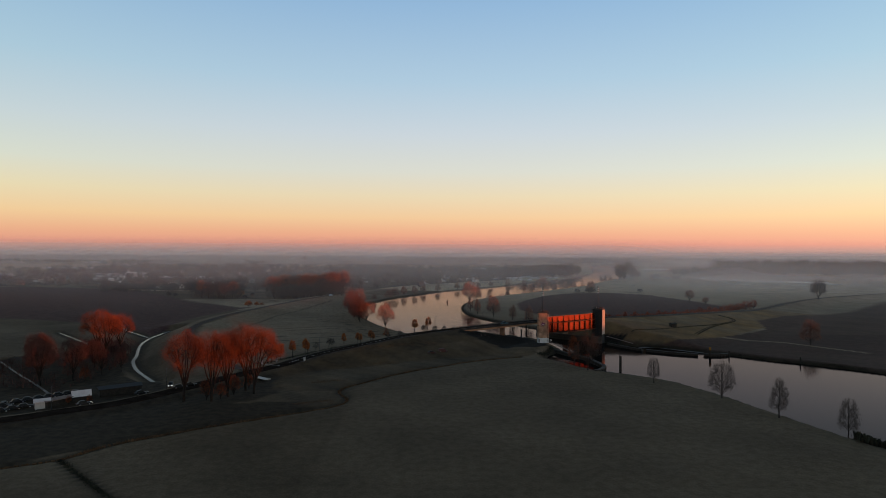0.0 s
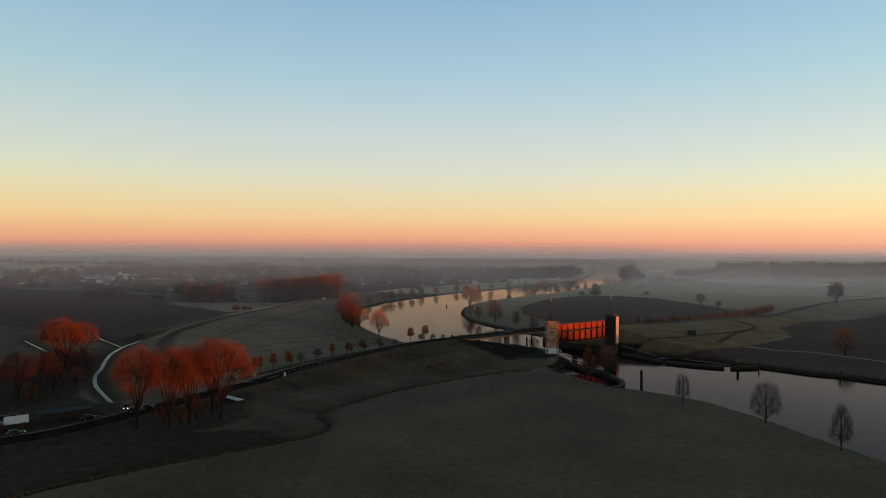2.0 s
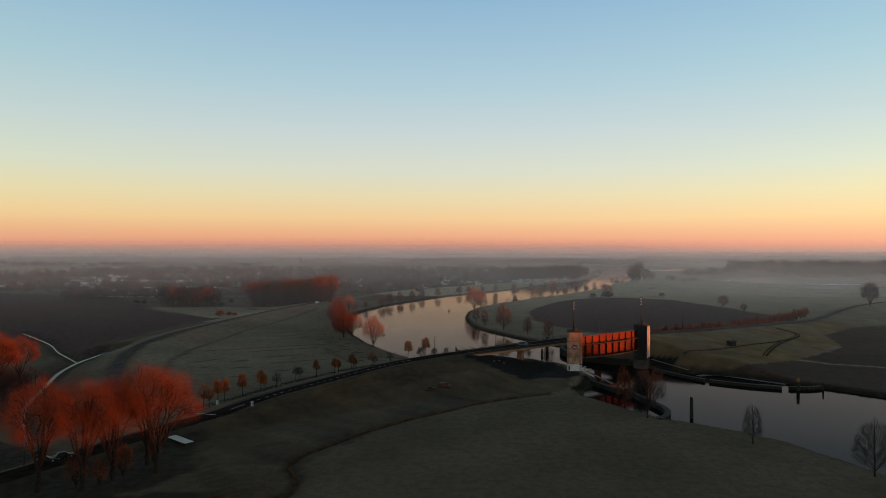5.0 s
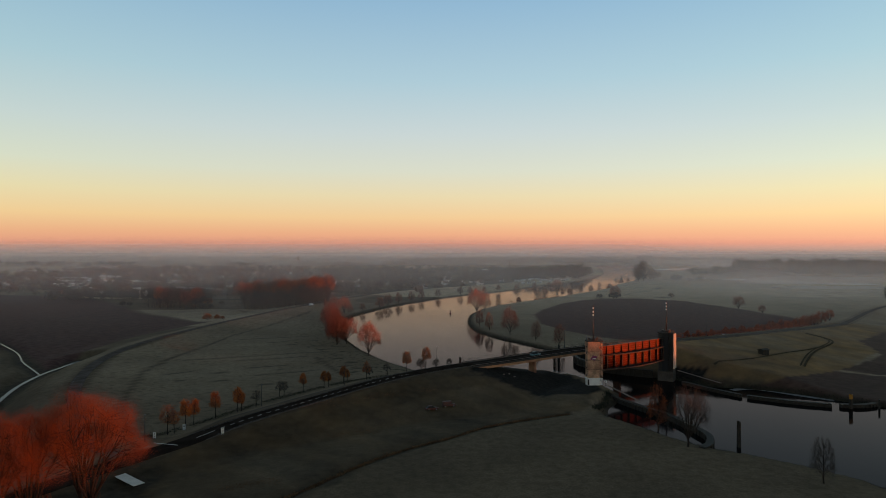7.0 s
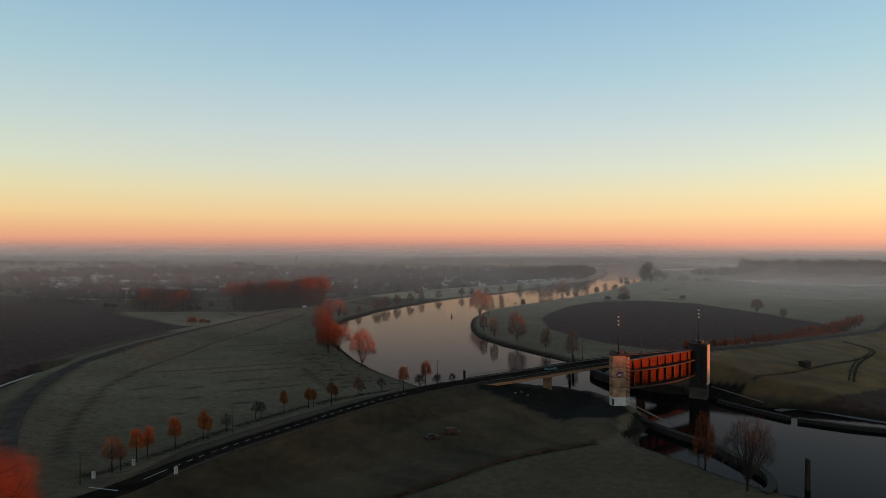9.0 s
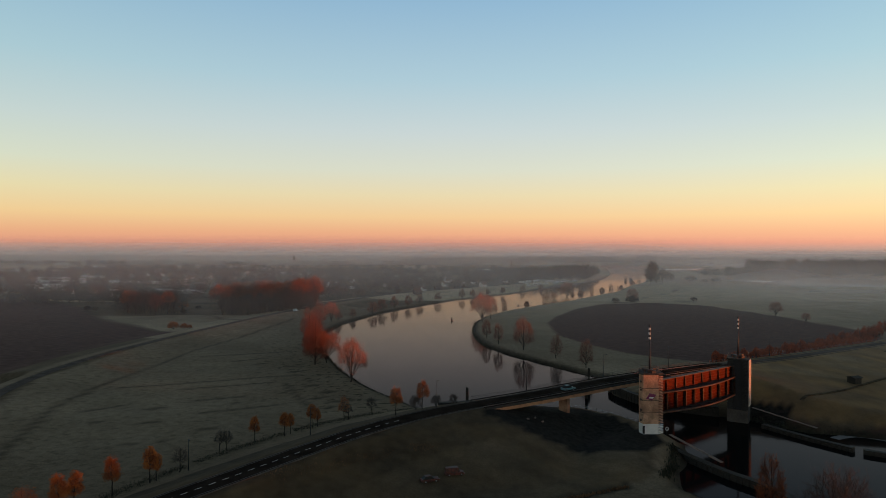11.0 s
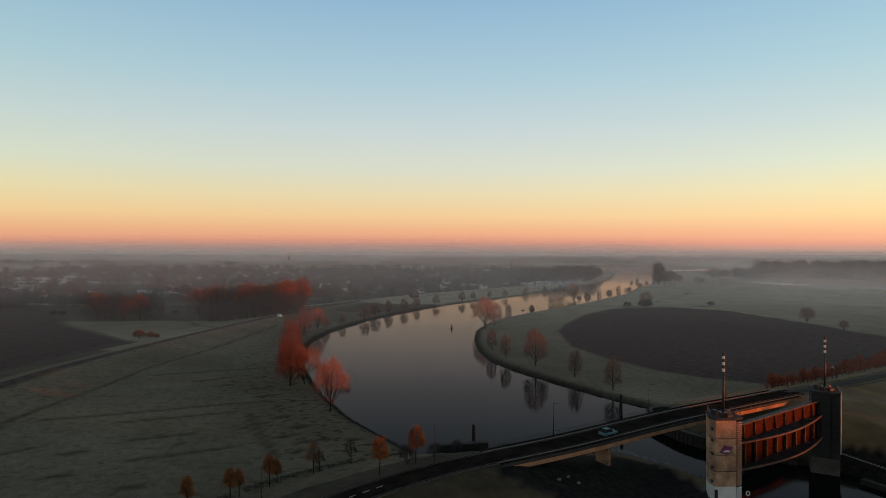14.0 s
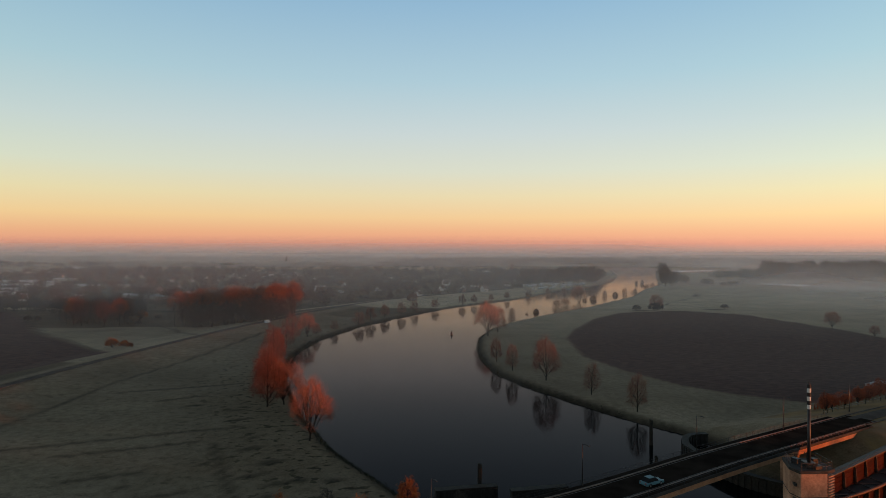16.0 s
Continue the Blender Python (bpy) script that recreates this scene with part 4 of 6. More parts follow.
def make_roof_gear(parent, poly, z):
    """Railing, boxes and pipework on a tower's top."""
    q = offset_poly(poly, 0.93)
    n = len(q)
    for zz in (0.55, 1.05):
        s = Shape()
        for i in range(n):
            s.tube((*q[i], z + zz), (*q[(i + 1) % n], z + zz), 0.035, 0.035, 5)
        part("roof_rail", s, M_STEEL, parent)
    for i in range(n):
        a, b = Vector(q[i]), Vector(q[(i + 1) % n])
        k = max(1, int((b - a).length / 1.3))
        for j in range(k):
            p = a + (b - a) * j / k
            part("post", Shape().tube((p.x, p.y, z), (p.x, p.y, z + 1.08), 0.035, 0.035, 5), M_STEEL, parent)
    c = Vector((sum(p[0] for p in poly) / n, sum(p[1] for p in poly) / n))
    for dx, dy, sx, sy, sz in ((1.2, 0.6, 1.0, 0.8, 0.9), (-1.1, 1.3, 0.8, 1.2, 0.7), (0.4, -1.6, 1.3, 0.6, 0.6)):
        part("machine_box", Shape().box((c.x + dx, c.y + dy, z + sz / 2), (sx, sy, sz), 0.3), M_STEEL, parent, bevel=0.04)


def louvres(parent, a, b, z0, z1, material, step=0.42, depth=0.35):
    """A column of slats between two upright lines."""
    a, b = Vector(a), Vector(b)
    d = (b - a)
    ln = d.length
    h = math.atan2(d.y, d.x)
    me = Shape().box((0, 0, 0), (ln, depth, 0.2)).mesh("slat", material)
    mid = (a + b) / 2
    z = z0
    while z < z1:
        ob = part("slat", me, None, parent)
        ob.matrix_world = pose(mid.x, mid.y, z, 0, 0, math.degrees(h))
        z += step


def make_tower_west():
    sx = 0.55
    poly = [(50.3, 320.2), (50.8, 318.2), (54.9, 318.4), (56.3, 319.1), (56.3, 323.6), (51.6, 324.2)]
    t = thing("gate_tower", (0, 0, 0), "stained concrete lift tower with white base standing on the bank", "tower", "flood gate towers")
    part("shaft", Shape().prism([(50.3, 320.2), (50.8, 318.2), (54.9, 318.4), (55.4, 320.0), (55.6, 323.6), (51.6, 324.2)], 4.7, 17.6), M_CONC, t, bevel=0.06)
    part("base", Shape().prism(offset_poly([(50.3, 320.2), (50.8, 318.2), (54.9, 318.4), (55.4, 320.0), (55.6, 323.6), (51.6, 324.2)], 1.004), 1.0, 4.7), M_WHITE, t, "white painted foot of the tower")
    part("cap", Shape().prism(offset_poly(poly, 1.05), 17.6, 18.05), M_DCONC, t, bevel=0.05)
    ring = offset_poly([(50.3, 320.2), (50.8, 318.2), (54.9, 318.4), (55.4, 320.0), (55.6, 323.6), (51.6, 324.2)], 1.003)
    for z, z2 in ((4.75, 7.5), (10.95, 13.9)):
        part("lift", Shape().prism(ring, z, z2), M_CONC2, t, "paler cast lift of concrete")
    for z in (7.6, 10.8, 14.0):
        part("joint", Shape().prism(offset_poly([(50.3, 320.2), (50.8, 318.2), (54.9, 318.4), (55.4, 320.0), (55.6, 323.6), (51.6, 324.2)], 1.006), z, z + 0.12), M_DCONC, t)
    louvres(t, (55.0, 318.5), (56.3, 319.2), 4.9, 17.4, M_CONC)
    louvres(t, (55.0, 318.5), (56.3, 319.2), 2.2, 4.6, M_WHITE)
    for z in (5.6, 8.3, 11.0, 13.6, 15.8):
        part("slit_window", Shape().box((50.48, 319.2, z), (0.3, 1.0, 0.45), -0.24), M_BLACK, t)
    part("door", Shape().box((50.9, 318.17, 3.2), (0.55, 0.2, 2.0)), M_BLACK, t)
    quad = [(51.5, 11.35), (52.5, 12.85), (54.2, 12.4), (53.2, 10.95)]
    s = Shape().add([(x, 318.1 + (x - 51.5) * 0.05, z) for x, z in quad] + [(x, 318.2 + (x - 51.5) * 0.05, z) for x, z in quad],
                    [(0, 1, 2, 3), (7, 6, 5, 4), (0, 4, 5, 1), (1, 5, 6, 2), (2, 6, 7, 3), (3, 7, 4, 0)])
    em = part("emblem", s, M_PURPLE, t, "purple and white emblem board")
    for k in (0.3, 0.6):
        part("stripe", Shape().add([(51.9 + k, 318.10, 11.35 + k * 0.5), (52.05 + k, 318.10, 11.6 + k * 0.5), (53.2 + k * 0.7, 318.16, 11.45 + k * 0.6), (53.1 + k * 0.7, 318.16, 11.25 + k * 0.6)], [(0, 1, 2, 3)]), M_WHITE, em)
    make_roof_gear(t, poly, 18.05)
    make_mast(t, 53.0, 319.8, 18.05)
    t.location = (sx, 0, 0)


def make_tower_east():
    poly = [(85.2, 343.0), (90.3, 340.1), (92.7, 344.5), (91.6, 346.6), (87.6, 347.6)]
    t = thing("gate_tower", (0, 0, 0), "dark louvred concrete lift tower standing in the water", "tower", "flood gate towers")
    core = [(86.0, 344.0), (90.0, 341.3), (90.35, 340.25), (92.75, 343.75), (91.6, 346.6), (87.6, 347.6)]
    part("shaft", Shape().prism(core, -4.5, 17.4), M_DCONC, t)
    part("foot", Shape().prism(poly, -4.5, 2.3), M_EDGE, t)
    # Black prism paints the deep shade inside the gate recess.
    part("slot_shade", Shape().prism([(86.9, 342.6), (88.9, 341.4), (89.2, 342.0), (87.2, 343.2)], 2.3, 17.3), M_BLACK, t)
    louvres(t, (85.2, 343.0), (86.7, 342.15), 2.6, 17.3, M_DCONC)
    louvres(t, (88.9, 340.9), (90.3, 340.1), 2.6, 17.3, M_DCONC)
    # Brightness of the sunlit side is put into this wall's paler concrete.
    part("end_wall", Shape().prism([(90.37, 340.2), (90.53, 340.1), (92.93, 343.6), (92.77, 343.7)], 3.6, 17.4), M_SUNWALL, t, "smooth end wall in paler concrete for its sunlit side")
    part("cap", Shape().prism(offset_poly(poly, 1.04), 17.4, 17.8), M_DCONC, t)
    make_roof_gear(t, poly, 17.8)
    make_mast(t, 88.9, 343.6, 17.8)


def make_gate():
    a, b = Vector((55.9, 320.9)), Vector((87.2, 342.6))
    d = (b - a).normalized()
    n = Vector((d.y, -d.x))
    ln = (b - a).length
    h = math.degrees(math.atan2(d.y, d.x))
    g = thing("flood_gate", (a.x, a.y, 0), "raised red-oxide steel flood gate hanging between towers", "gate", rz=h)
    z0, z1, zm = 6.9, 15.4, 12.2
    for z, hgt in ((z0 + 0.1, zm - z0 - 0.1), (zm + 0.1, z1 - zm - 0.1)):
        n_board = 6 if hgt > 4 else 4
        for i in range(n_board):
            part("skin_plate", Shape().box((ln / 2, 0.25 + 0.012 * (i % 2), z + hgt * (i + 0.5) / n_board), (ln, 0.14, hgt / n_board - 0.05)), M_RUST, g)
    part("backing_plate", Shape().box((ln / 2, 0.36, (z0 + z1) / 2), (ln, 0.06, z1 - z0)), M_STEEL, g)
    nr = 9
    for i in range(nr + 1):
        x = min(max(ln * i / nr, 0.2), ln - 0.2)
        rib = part("rib", Shape().box((x, -0.12, (z0 + zm) / 2), (0.09, 0.55, zm - z0 - 0.35)), M_RIB, g)
        part("flange", Shape().box((x, -0.42, (z0 + zm) / 2), (0.28, 0.06, zm - z0 - 0.35)), M_RIB, rib)
        s = Shape()
        for k in (-0.05, 0.05):
            s.v += [(x + k, 0.18, zm + 0.25), (x + k, -0.3, zm + 0.25), (x + k, -0.08, z1 - 0.25), (x + k, 0.18, z1)]
        s.f = [(0, 1, 2, 3), (7, 6, 5, 4), (0, 4, 5, 1), (1, 5, 6, 2), (2, 6, 7, 3), (3, 7, 4, 0)]
        part("bracket", s, M_RIB, g, "tapered steel bracket")
    part("top_beam", Shape().box((ln / 2, 0.1, z1 + 0.05), (ln, 0.5, 0.16)), M_RIB, g)
    for z, bow, th in ((z0, 2.6, 0.5), (zm, 2.3, 0.45)):
        m = 24
        out = [(ln * i / m, -0.4 - bow * math.sin(math.pi * i / m)) for i in range(m + 1)]
        part("arched_chord", Shape().sweep([(px, py, z) for px, py in out], 0.27), M_RIB, g, smooth=True)
        part("girder_web", Shape().prism([(x, y + 0.1) for x, y in out[::2]] + [(ln, 0.1), (0, 0.1)], z - 0.06, z + 0.06), M_BLACK, g, "dark wet walkway plate")
        for i in range(1, nr):
            x = ln * i / nr
            y = -0.4 - bow * math.sin(math.pi * i / nr)
            part("strut", Shape().tube((x, 0.0, z + th), (x, y, z + 0.1), 0.1, 0.1, 6), M_STEEL, g)
            if i % 2:
                q = ln * (i + 0.8) / nr
                part("brace", Shape().tube((x, 0.0, z + 0.16), (min(q, ln), -0.3 - bow * math.sin(math.pi * min(q / ln, 1)), z + 0.16), 0.09, 0.09, 6), M_STEEL, g)
    part("walkway", Shape().box((ln / 2, 0.75, z1 + 0.1), (ln, 0.7, 0.1)), M_BLACK, g)


make_tower_west()
make_tower_east()
make_gate()


def wall_along(name, pts, width, top, bottom, label, material=M_TIMBER, cap=M_KERB, category="guide wall"):
    """A guide wall of upright sheet piles with a cap beam."""
    line = smooth_line([(*p, top) for p in pts], 1.4)
    w = thing(name, (0, 0, 0), label, category, "guide walls")
    part("core", ribbon(line, -width / 2, width / 2, -0.3, top - bottom - 0.3), material, w)
    part("cap_beam", ribbon(line, -width / 2 - 0.15, width / 2 + 0.15, 0, 0.3), cap, w)
    me = Shape().box((0, 0, (bottom - 0.3) / 2 + top / 2 - 0.15), (0.75, width + 0.5, top - 0.3 - bottom)).mesh("sheet_pile", material)
    for i in range(len(line) - 1):
        d = line[i + 1] - line[i]
        m = (line[i] + line[i + 1]) / 2
        ob = part("sheet_pile", me, None, w)
        ob.matrix_world = pose(m[0], m[1], 0, 0, 0, math.degrees(math.atan2(d[1], d[0])))
    return w


wall_along("guide_wall", [(57.5, 315), (59, 308), (63.5, 297), (68, 289), (70.5, 278), (71.8, 267), (69, 259.5), (65.5, 256)], 1.5, 0.15, -4, "curved dark sheet-pile guide wall hooking round the basin", cap=M_TIMBER)
wall_along("guide_wall", [(92.5, 336), (98, 325), (104.6, 314.6)], 1.3, -0.3, -4, "low dark sheet-pile guide wall in the channel", cap=M_TIMBER)
wall_along("guide_wall", [(106.2, 313.4), (117, 306), (128, 301.2)], 1.3, -0.3, -4, "low dark sheet-pile guide wall in the channel", cap=M_TIMBER)
wall_along("guide_wall", [(130.8, 301), (138, 300.8), (143.8, 302.8)], 1.3, -0.3, -4, "low dark sheet-pile guide wall in the channel", cap=M_TIMBER)
wall_along("guide_wall", [(-3, 354), (10, 356.5)], 1.5, 1.3, -4, "dark sheet-pile quay beside the bridge", cap=M_TIMBER)
wall_along("guide_wall", [(12.8, 355), (25, 357.5)], 1.5, 0.8, -4, "dark sheet-pile quay beside the bridge", cap=M_TIMBER)
wall_along("guide_wall", [(70, 391.5), (64.5, 390), (61, 383), (62, 374), (66, 362), (76, 353), (85, 348)], 1.4, 1.6, -4, "curved dark sheet-pile wall along the far bank", cap=M_TIMBER)

def make_stair_line(pts, n, label):
    """A flight of pale steps down a bank."""
    st = thing("bank_steps", (0, 0, 0), label, "steps")
    a, b = Vector(pts[0]), Vector(pts[1])
    h = math.degrees(math.atan2(b.y - a.y, b.x - a.x))
    me = Shape().box((0, 0, 0), (0.34, 0.9, 0.16)).mesh("step", M_KERB)
    for i in range(n):
        p = a.lerp(b, i / (n - 1))
        ob = part("step", me, None, st)
        ob.matrix_world = pose(p.x, p.y, p.z, 0, 0, h)
    part("stringer", Shape().tube(a - Vector((0, 0, 0.1)), b - Vector((0, 0, 0.1)), 0.12, 0.12, 6), M_KERB, st)


make_stair_line([(58.3, 317.5, 2.1), (63.8, 300.5, 0.9)], 30, "pale concrete steps running down beside the basin wall")
make_stair_line([(94.5, 345.5, 2.0), (104.5, 330.0, 0.3)], 26, "pale concrete steps down the far bank")


def make_dolphin(x, y, top, posts, label, band=None):
    d = thing("mooring_post", (x, y, -4.5), label, "mooring post", "mooring posts")
    for i in range(posts):
        dx, dy = 0.45 * (i % 2) - 0.2, 0.4 * (i // 2)
        dz = -0.25 * (i % 2)
        part("timber_post", Shape().tube((dx, dy, 0), (dx * 0.8, dy * 0.8, top + 4.5 + dz), 0.33, 0.28, 8), M_TIMBER, d, smooth=False)
    if band:
        part("marker_band", Shape().tube((0, 0.1, top + 2.9), (0, 0.1, top + 4.4), 0.55, 0.55, 8), band, d, "faded yellow marker board")


make_dolphin(77.3, 260.6, 5.4, 4, "cluster of dark timber mooring piles in the water")
make_dolphin(133, 299, 3.4, 3, "dark mooring piles with a yellow top in the channel", M_YELLOW)
make_dolphin(142.6, 299.2, 1.6, 1, "single dark mooring pile in the channel")
make_dolphin(167.2, 281.2, 1.6, 1, "single dark mooring pile in the channel")
make_dolphin(6.5, 358, 5.3, 2, "pair of dark timber mooring piles by the quay")
make_dolphin(54.8, 391, 5.4, 2, "pair of dark timber mooring piles in the river")
make_dolphin(49, 371, 2.5, 2, "short dark mooring piles under the bridge")


def make_buoy():
    b = thing("channel_buoy", (5.6, 604, WATER_Z), "small dark channel buoy afloat on the river", "buoy")
    part("hull", Shape().tube((0, 0, -0.4), (0, 0, 0.6), 0.8, 0.8, 12), M_CARRED, b)
    part("cone", Shape().tube((0, 0, 0.6), (0, 0, 2.2), 0.55, 0.15, 10), M_CARRED, b)
    part("topmark", Shape().tube((0, 0, 2.2), (0, 0, 2.7), 0.25, 0.25, 8), M_BLACK, b)


make_buoy()


def make_street_lamp(x, y, z, h=7.3, heading=-60.0):
    s = thing("street_lamp", (x, y, z), "slender grey street lamp with a short arm beside the road", "street lamp", "street lamps", rz=heading)
    part("pole", Shape().tube((0, 0, 0), (0, 0, h), 0.11, 0.06, 8), M_STEEL, s, smooth=True)
    part("arm", Shape().tube((0, 0, h - 0.05), (1.1, 0, h + 0.1), 0.05, 0.04, 6), M_STEEL, s)
    part("lantern", Shape().box((1.4, 0, h + 0.1), (0.75, 0.26, 0.16), 0, 0.8), M_STEEL, s, "grey lantern head", bevel=0.03)
    part("foot", Shape().tube((0, 0, 0), (0, 0, 0.9), 0.16, 0.15, 8), M_STEEL, s)
    return s


lamp0 = make_street_lamp(-3.4, 322.8, 8.0)
for x, y, z in ((22.8, 334.3, 9.65), (49.0, 348.9, 10.6), (75.9, 365.6, 10.35), (103.5, 384.0, 9.3), (131, 403, 8.1), (-35.5, 313.5, None), (-59.9, 297.4, None), (-77.8, 256.7, None), (-96, 212, None), (-120, 187, None)):
    c = copy_thing(lamp0, pose(x, y, land_at(x, y) - 0.05 if z is None else z, 0, 0, -60))


def make_marker_board(x, y, label, w=0.75):
    s = thing("road_sign", (x, y, land_at(x, y) - 0.03), label, "road sign", "road signs", rz=15)
    part("panel", Shape().box((0, 0, 1.15), (w, 0.06, 1.5)), M_WHITE, s, bevel=0.02)
    for dx in (-w * 0.35, w * 0.35):
        part("leg", Shape().box((dx, 0.06, 0.5), (0.08, 0.06, 1.0)), M_GALV, s)
    for z, k in ((1.65, 0.35), (1.25, 0.5), (0.8, 0.35)):
        part("bar", Shape().box((0.05, -0.045, z), (w * k, 0.02, 0.16)), M_BLACK, s)


make_marker_board(-77.0, 260.2, "white road sign board with dark bars at the junction")
make_marker_board(-73.3, 269.8, "white road sign board with dark bars on the verge")
make_marker_board(-58.0, 257.3, "white road sign board with dark bars on the verge")


# ---- cars ----
def make_car(x, y, z, heading, paint, label, van=False, lit=False):
    c = thing("van" if van else "car", (x, y, z), label, "van" if van else "car", rz=heading)
    L, W, H = (4.9, 1.9, 2.0) if van else (4.3, 1.75, 1.45)
    hood = 0.95 if van else 0.82
    sill = 0.28
    prof = [(-L / 2, sill), (L / 2, sill), (L / 2, hood * 0.75), (L / 2 - 0.15, hood * 0.85), (L / 2 - 1.1, hood), (-L / 2 + 0.1, hood), (-L / 2, hood * 0.85)]
    n = len(prof)
    s = Shape()
    s.v = [(px, -W / 2, pz) for px, pz in prof] + [(px, W / 2, pz) for px, pz in prof]
    s.f = [tuple(range(n)), tuple(range(2 * n - 1, n - 1, -1))] + [(i, n + i, n + (i + 1) % n, (i + 1) % n) for i in range(n)]
    part("body", s, paint, c, bevel=0.05)
    back = -L / 2 + (0.05 if van else 0.35)
    cab = [(L / 2 - 1.2, hood), (L / 2 - (1.6 if van else 2.0), H), (back + (0.05 if van else 0.55), H), (back, hood)]
    s = Shape()
    s.v = [(px, -W / 2 + 0.1, pz) for px, pz in cab[:1]] + [(cab[1][0], -W / 2 + 0.25, H), (cab[2][0], -W / 2 + 0.25, H), (cab[3][0], -W / 2 + 0.1, hood)]
    s.v += [(px, -py, pz) for px, py, pz in s.v]
    s.f = [(0, 1, 2, 3), (7, 6, 5, 4), (0, 4, 5, 1), (1, 5, 6, 2), (2, 6, 7, 3)]
    part("cabin", s, paint if van else M_GLASSDARK, c)
    part("roof", Shape().box(((cab[1][0] + cab[2][0]) / 2, 0, H), (abs(cab[1][0] - cab[2][0]), W - 0.5, 0.05)), paint, c, bevel=0.02)
    if van:
        part("windscreen", Shape().add([(L / 2 - 1.2 + 0.03, -W / 2 + 0.2, hood), (L / 2 - 1.2 + 0.03, W / 2 - 0.2, hood), (L / 2 - 1.6 + 0.03, W / 2 - 0.3, H - 0.1), (L / 2 - 1.6 + 0.03, -W / 2 + 0.3, H - 0.1)], [(0, 1, 2, 3)]), M_GLASSDARK, c)
    for wx in (-L / 2 + 0.85, L / 2 - 0.85):
        for wy in (-W / 2 + 0.08, W / 2 - 0.08):
            w = part("wheel", Shape().tube((wx, wy - 0.1, 0.32), (wx, wy + 0.1, 0.32), 0.32, 0.32, 12), M_TYRE, c)
            part("rim", Shape().tube((wx, wy - 0.12, 0.32), (wx, wy + 0.12, 0.32), 0.19, 0.19, 8), M_GALV, w)
    for wy in (-W / 2 + 0.3, W / 2 - 0.3):
        part("headlight", Shape().box((L / 2, wy, 0.62), (0.08, 0.3, 0.18)), M_HEAD if lit else M_GALV, c)
        part("tail_light", Shape().box((-L / 2, wy, 0.68), (0.08, 0.25, 0.2)), M_CARRED, c)
    return c


make_car(-4.4, 287.0, land_at(-4.4, 287.0), 20, M_CARRUST, "dark red parked car on the grass below the dike").scale = (0.9, 0.9, 0.9)
make_car(0.9, 290.0, land_at(0.9, 290.0), 14, M_CARRUST, "dark red parked van on the grass below the dike", van=True).scale = (0.85, 0.85, 0.85)
pv, hv, _ = along(ROAD_LINE, dist_at(ROAD_LINE, 34))
make_car(pv[0] + math.sin(hv) * 1.6, pv[1] - math.cos(hv) * 1.6, pv[2] + 0.06, math.degrees(hv), M_CARBLUE, "pale blue car on the bridge road")
make_car(-115.6, 629.2, land_at(-115.6, 629.2) + 0.1, 70, M_CARPALE, "pale van parked on the dike road", van=True)
make_car(-98.5, 221.0, land_at(-98.5, 221), -70, M_CARDARK, "dark car with lit headlights at the junction", lit=True)
lotcar = make_car(-139.5, 193.8, land_at(-139.5, 193.8), 120, M_CARDARK, "dark car parked in the yard beside the road")
for i, (x, y) in enumerate([(-138.2, 191.6), (-137.3, 196.8), (-135.4, 199.4), (-133.4, 201.8), (-131.4, 204), (-129.6, 206), (-127.8, 208), (-126, 210), (-134.8, 186), (-133, 188.8), (-131, 191.2), (-137, 183.2), (-103.5, 209.5), (-92.1, 213.7), (-89.7, 216.6)]):
    copy_thing(lotcar, pose(x, y, land_at(x, y), 0, 0, 40 + 6 * math.sin(i * 2.3)))
make_car(-112, 190.5, 1.06, 45, M_CARDARK, "dark car with lit headlights on the dike road", lit=True)


# ---- houses and yards ----
def make_house(x, y, L, W, eave, ridge, heading, label, wall, roof_mat, name="house", category="house", chimney=True, windows=3):
    h = thing(name, (x, y, land_at(x, y) - 0.15), label, category, rz=heading)
    s = Shape()
    s.v = [(-L / 2, -W / 2, 0), (L / 2, -W / 2, 0), (L / 2, W / 2, 0), (-L / 2, W / 2, 0), (-L / 2, -W / 2, eave), (L / 2, -W / 2, eave), (L / 2, W / 2, eave), (-L / 2, W / 2, eave), (-L / 2, 0, ridge), (L / 2, 0, ridge)]
    s.f = [(0, 1, 5, 4), (2, 3, 7, 6), (1, 2, 6, 9, 5), (3, 0, 4, 8, 7), (3, 2, 1, 0)]
    part("wall", s, wall, h)
    o = 0.35
    dz = (ridge - eave) / (W / 2) * o
    r = Shape()
    for k in (-1, 1):
        a = [(-L / 2 - o, k * (W / 2 + o), eave - dz), (L / 2 + o, k * (W / 2 + o), eave - dz), (L / 2 + o, 0, ridge), (-L / 2 - o, 0, ridge)]
        b = [(px, py, pz + 0.2) for px, py, pz in a]
        r.add(a + b, [(3, 2, 1, 0), (4, 5, 6, 7), (0, 1, 5, 4), (1, 2, 6, 5), (2, 3, 7, 6), (3, 0, 4, 7)])
    ro = part("roof", r, roof_mat, h)
    if chimney:
        part("chimney", Shape().box((L * 0.28, 0.4, ridge + 0.5), (0.7, 0.7, 1.5)), M_BRICK, ro)
    me = Shape().box((0, 0, 0), (1.2, 0.12, 1.3)).mesh("window", M_GLASSDARK)
    fr = Shape().box((0, 0.04, 0), (1.5, 0.1, 1.6)).mesh("frame", M_PLASTER)
    for i in range(windows):
        for k in (-1, 1):
            w = part("window", me, None, h)
            w.location = (-L / 2 + L * (i + 0.5) / windows, k * (W / 2 + 0.05), 1.6)
            w.rotation_euler = (0, 0, 0 if k < 0 else math.pi)
            part("frame", fr, None, w)
    return h


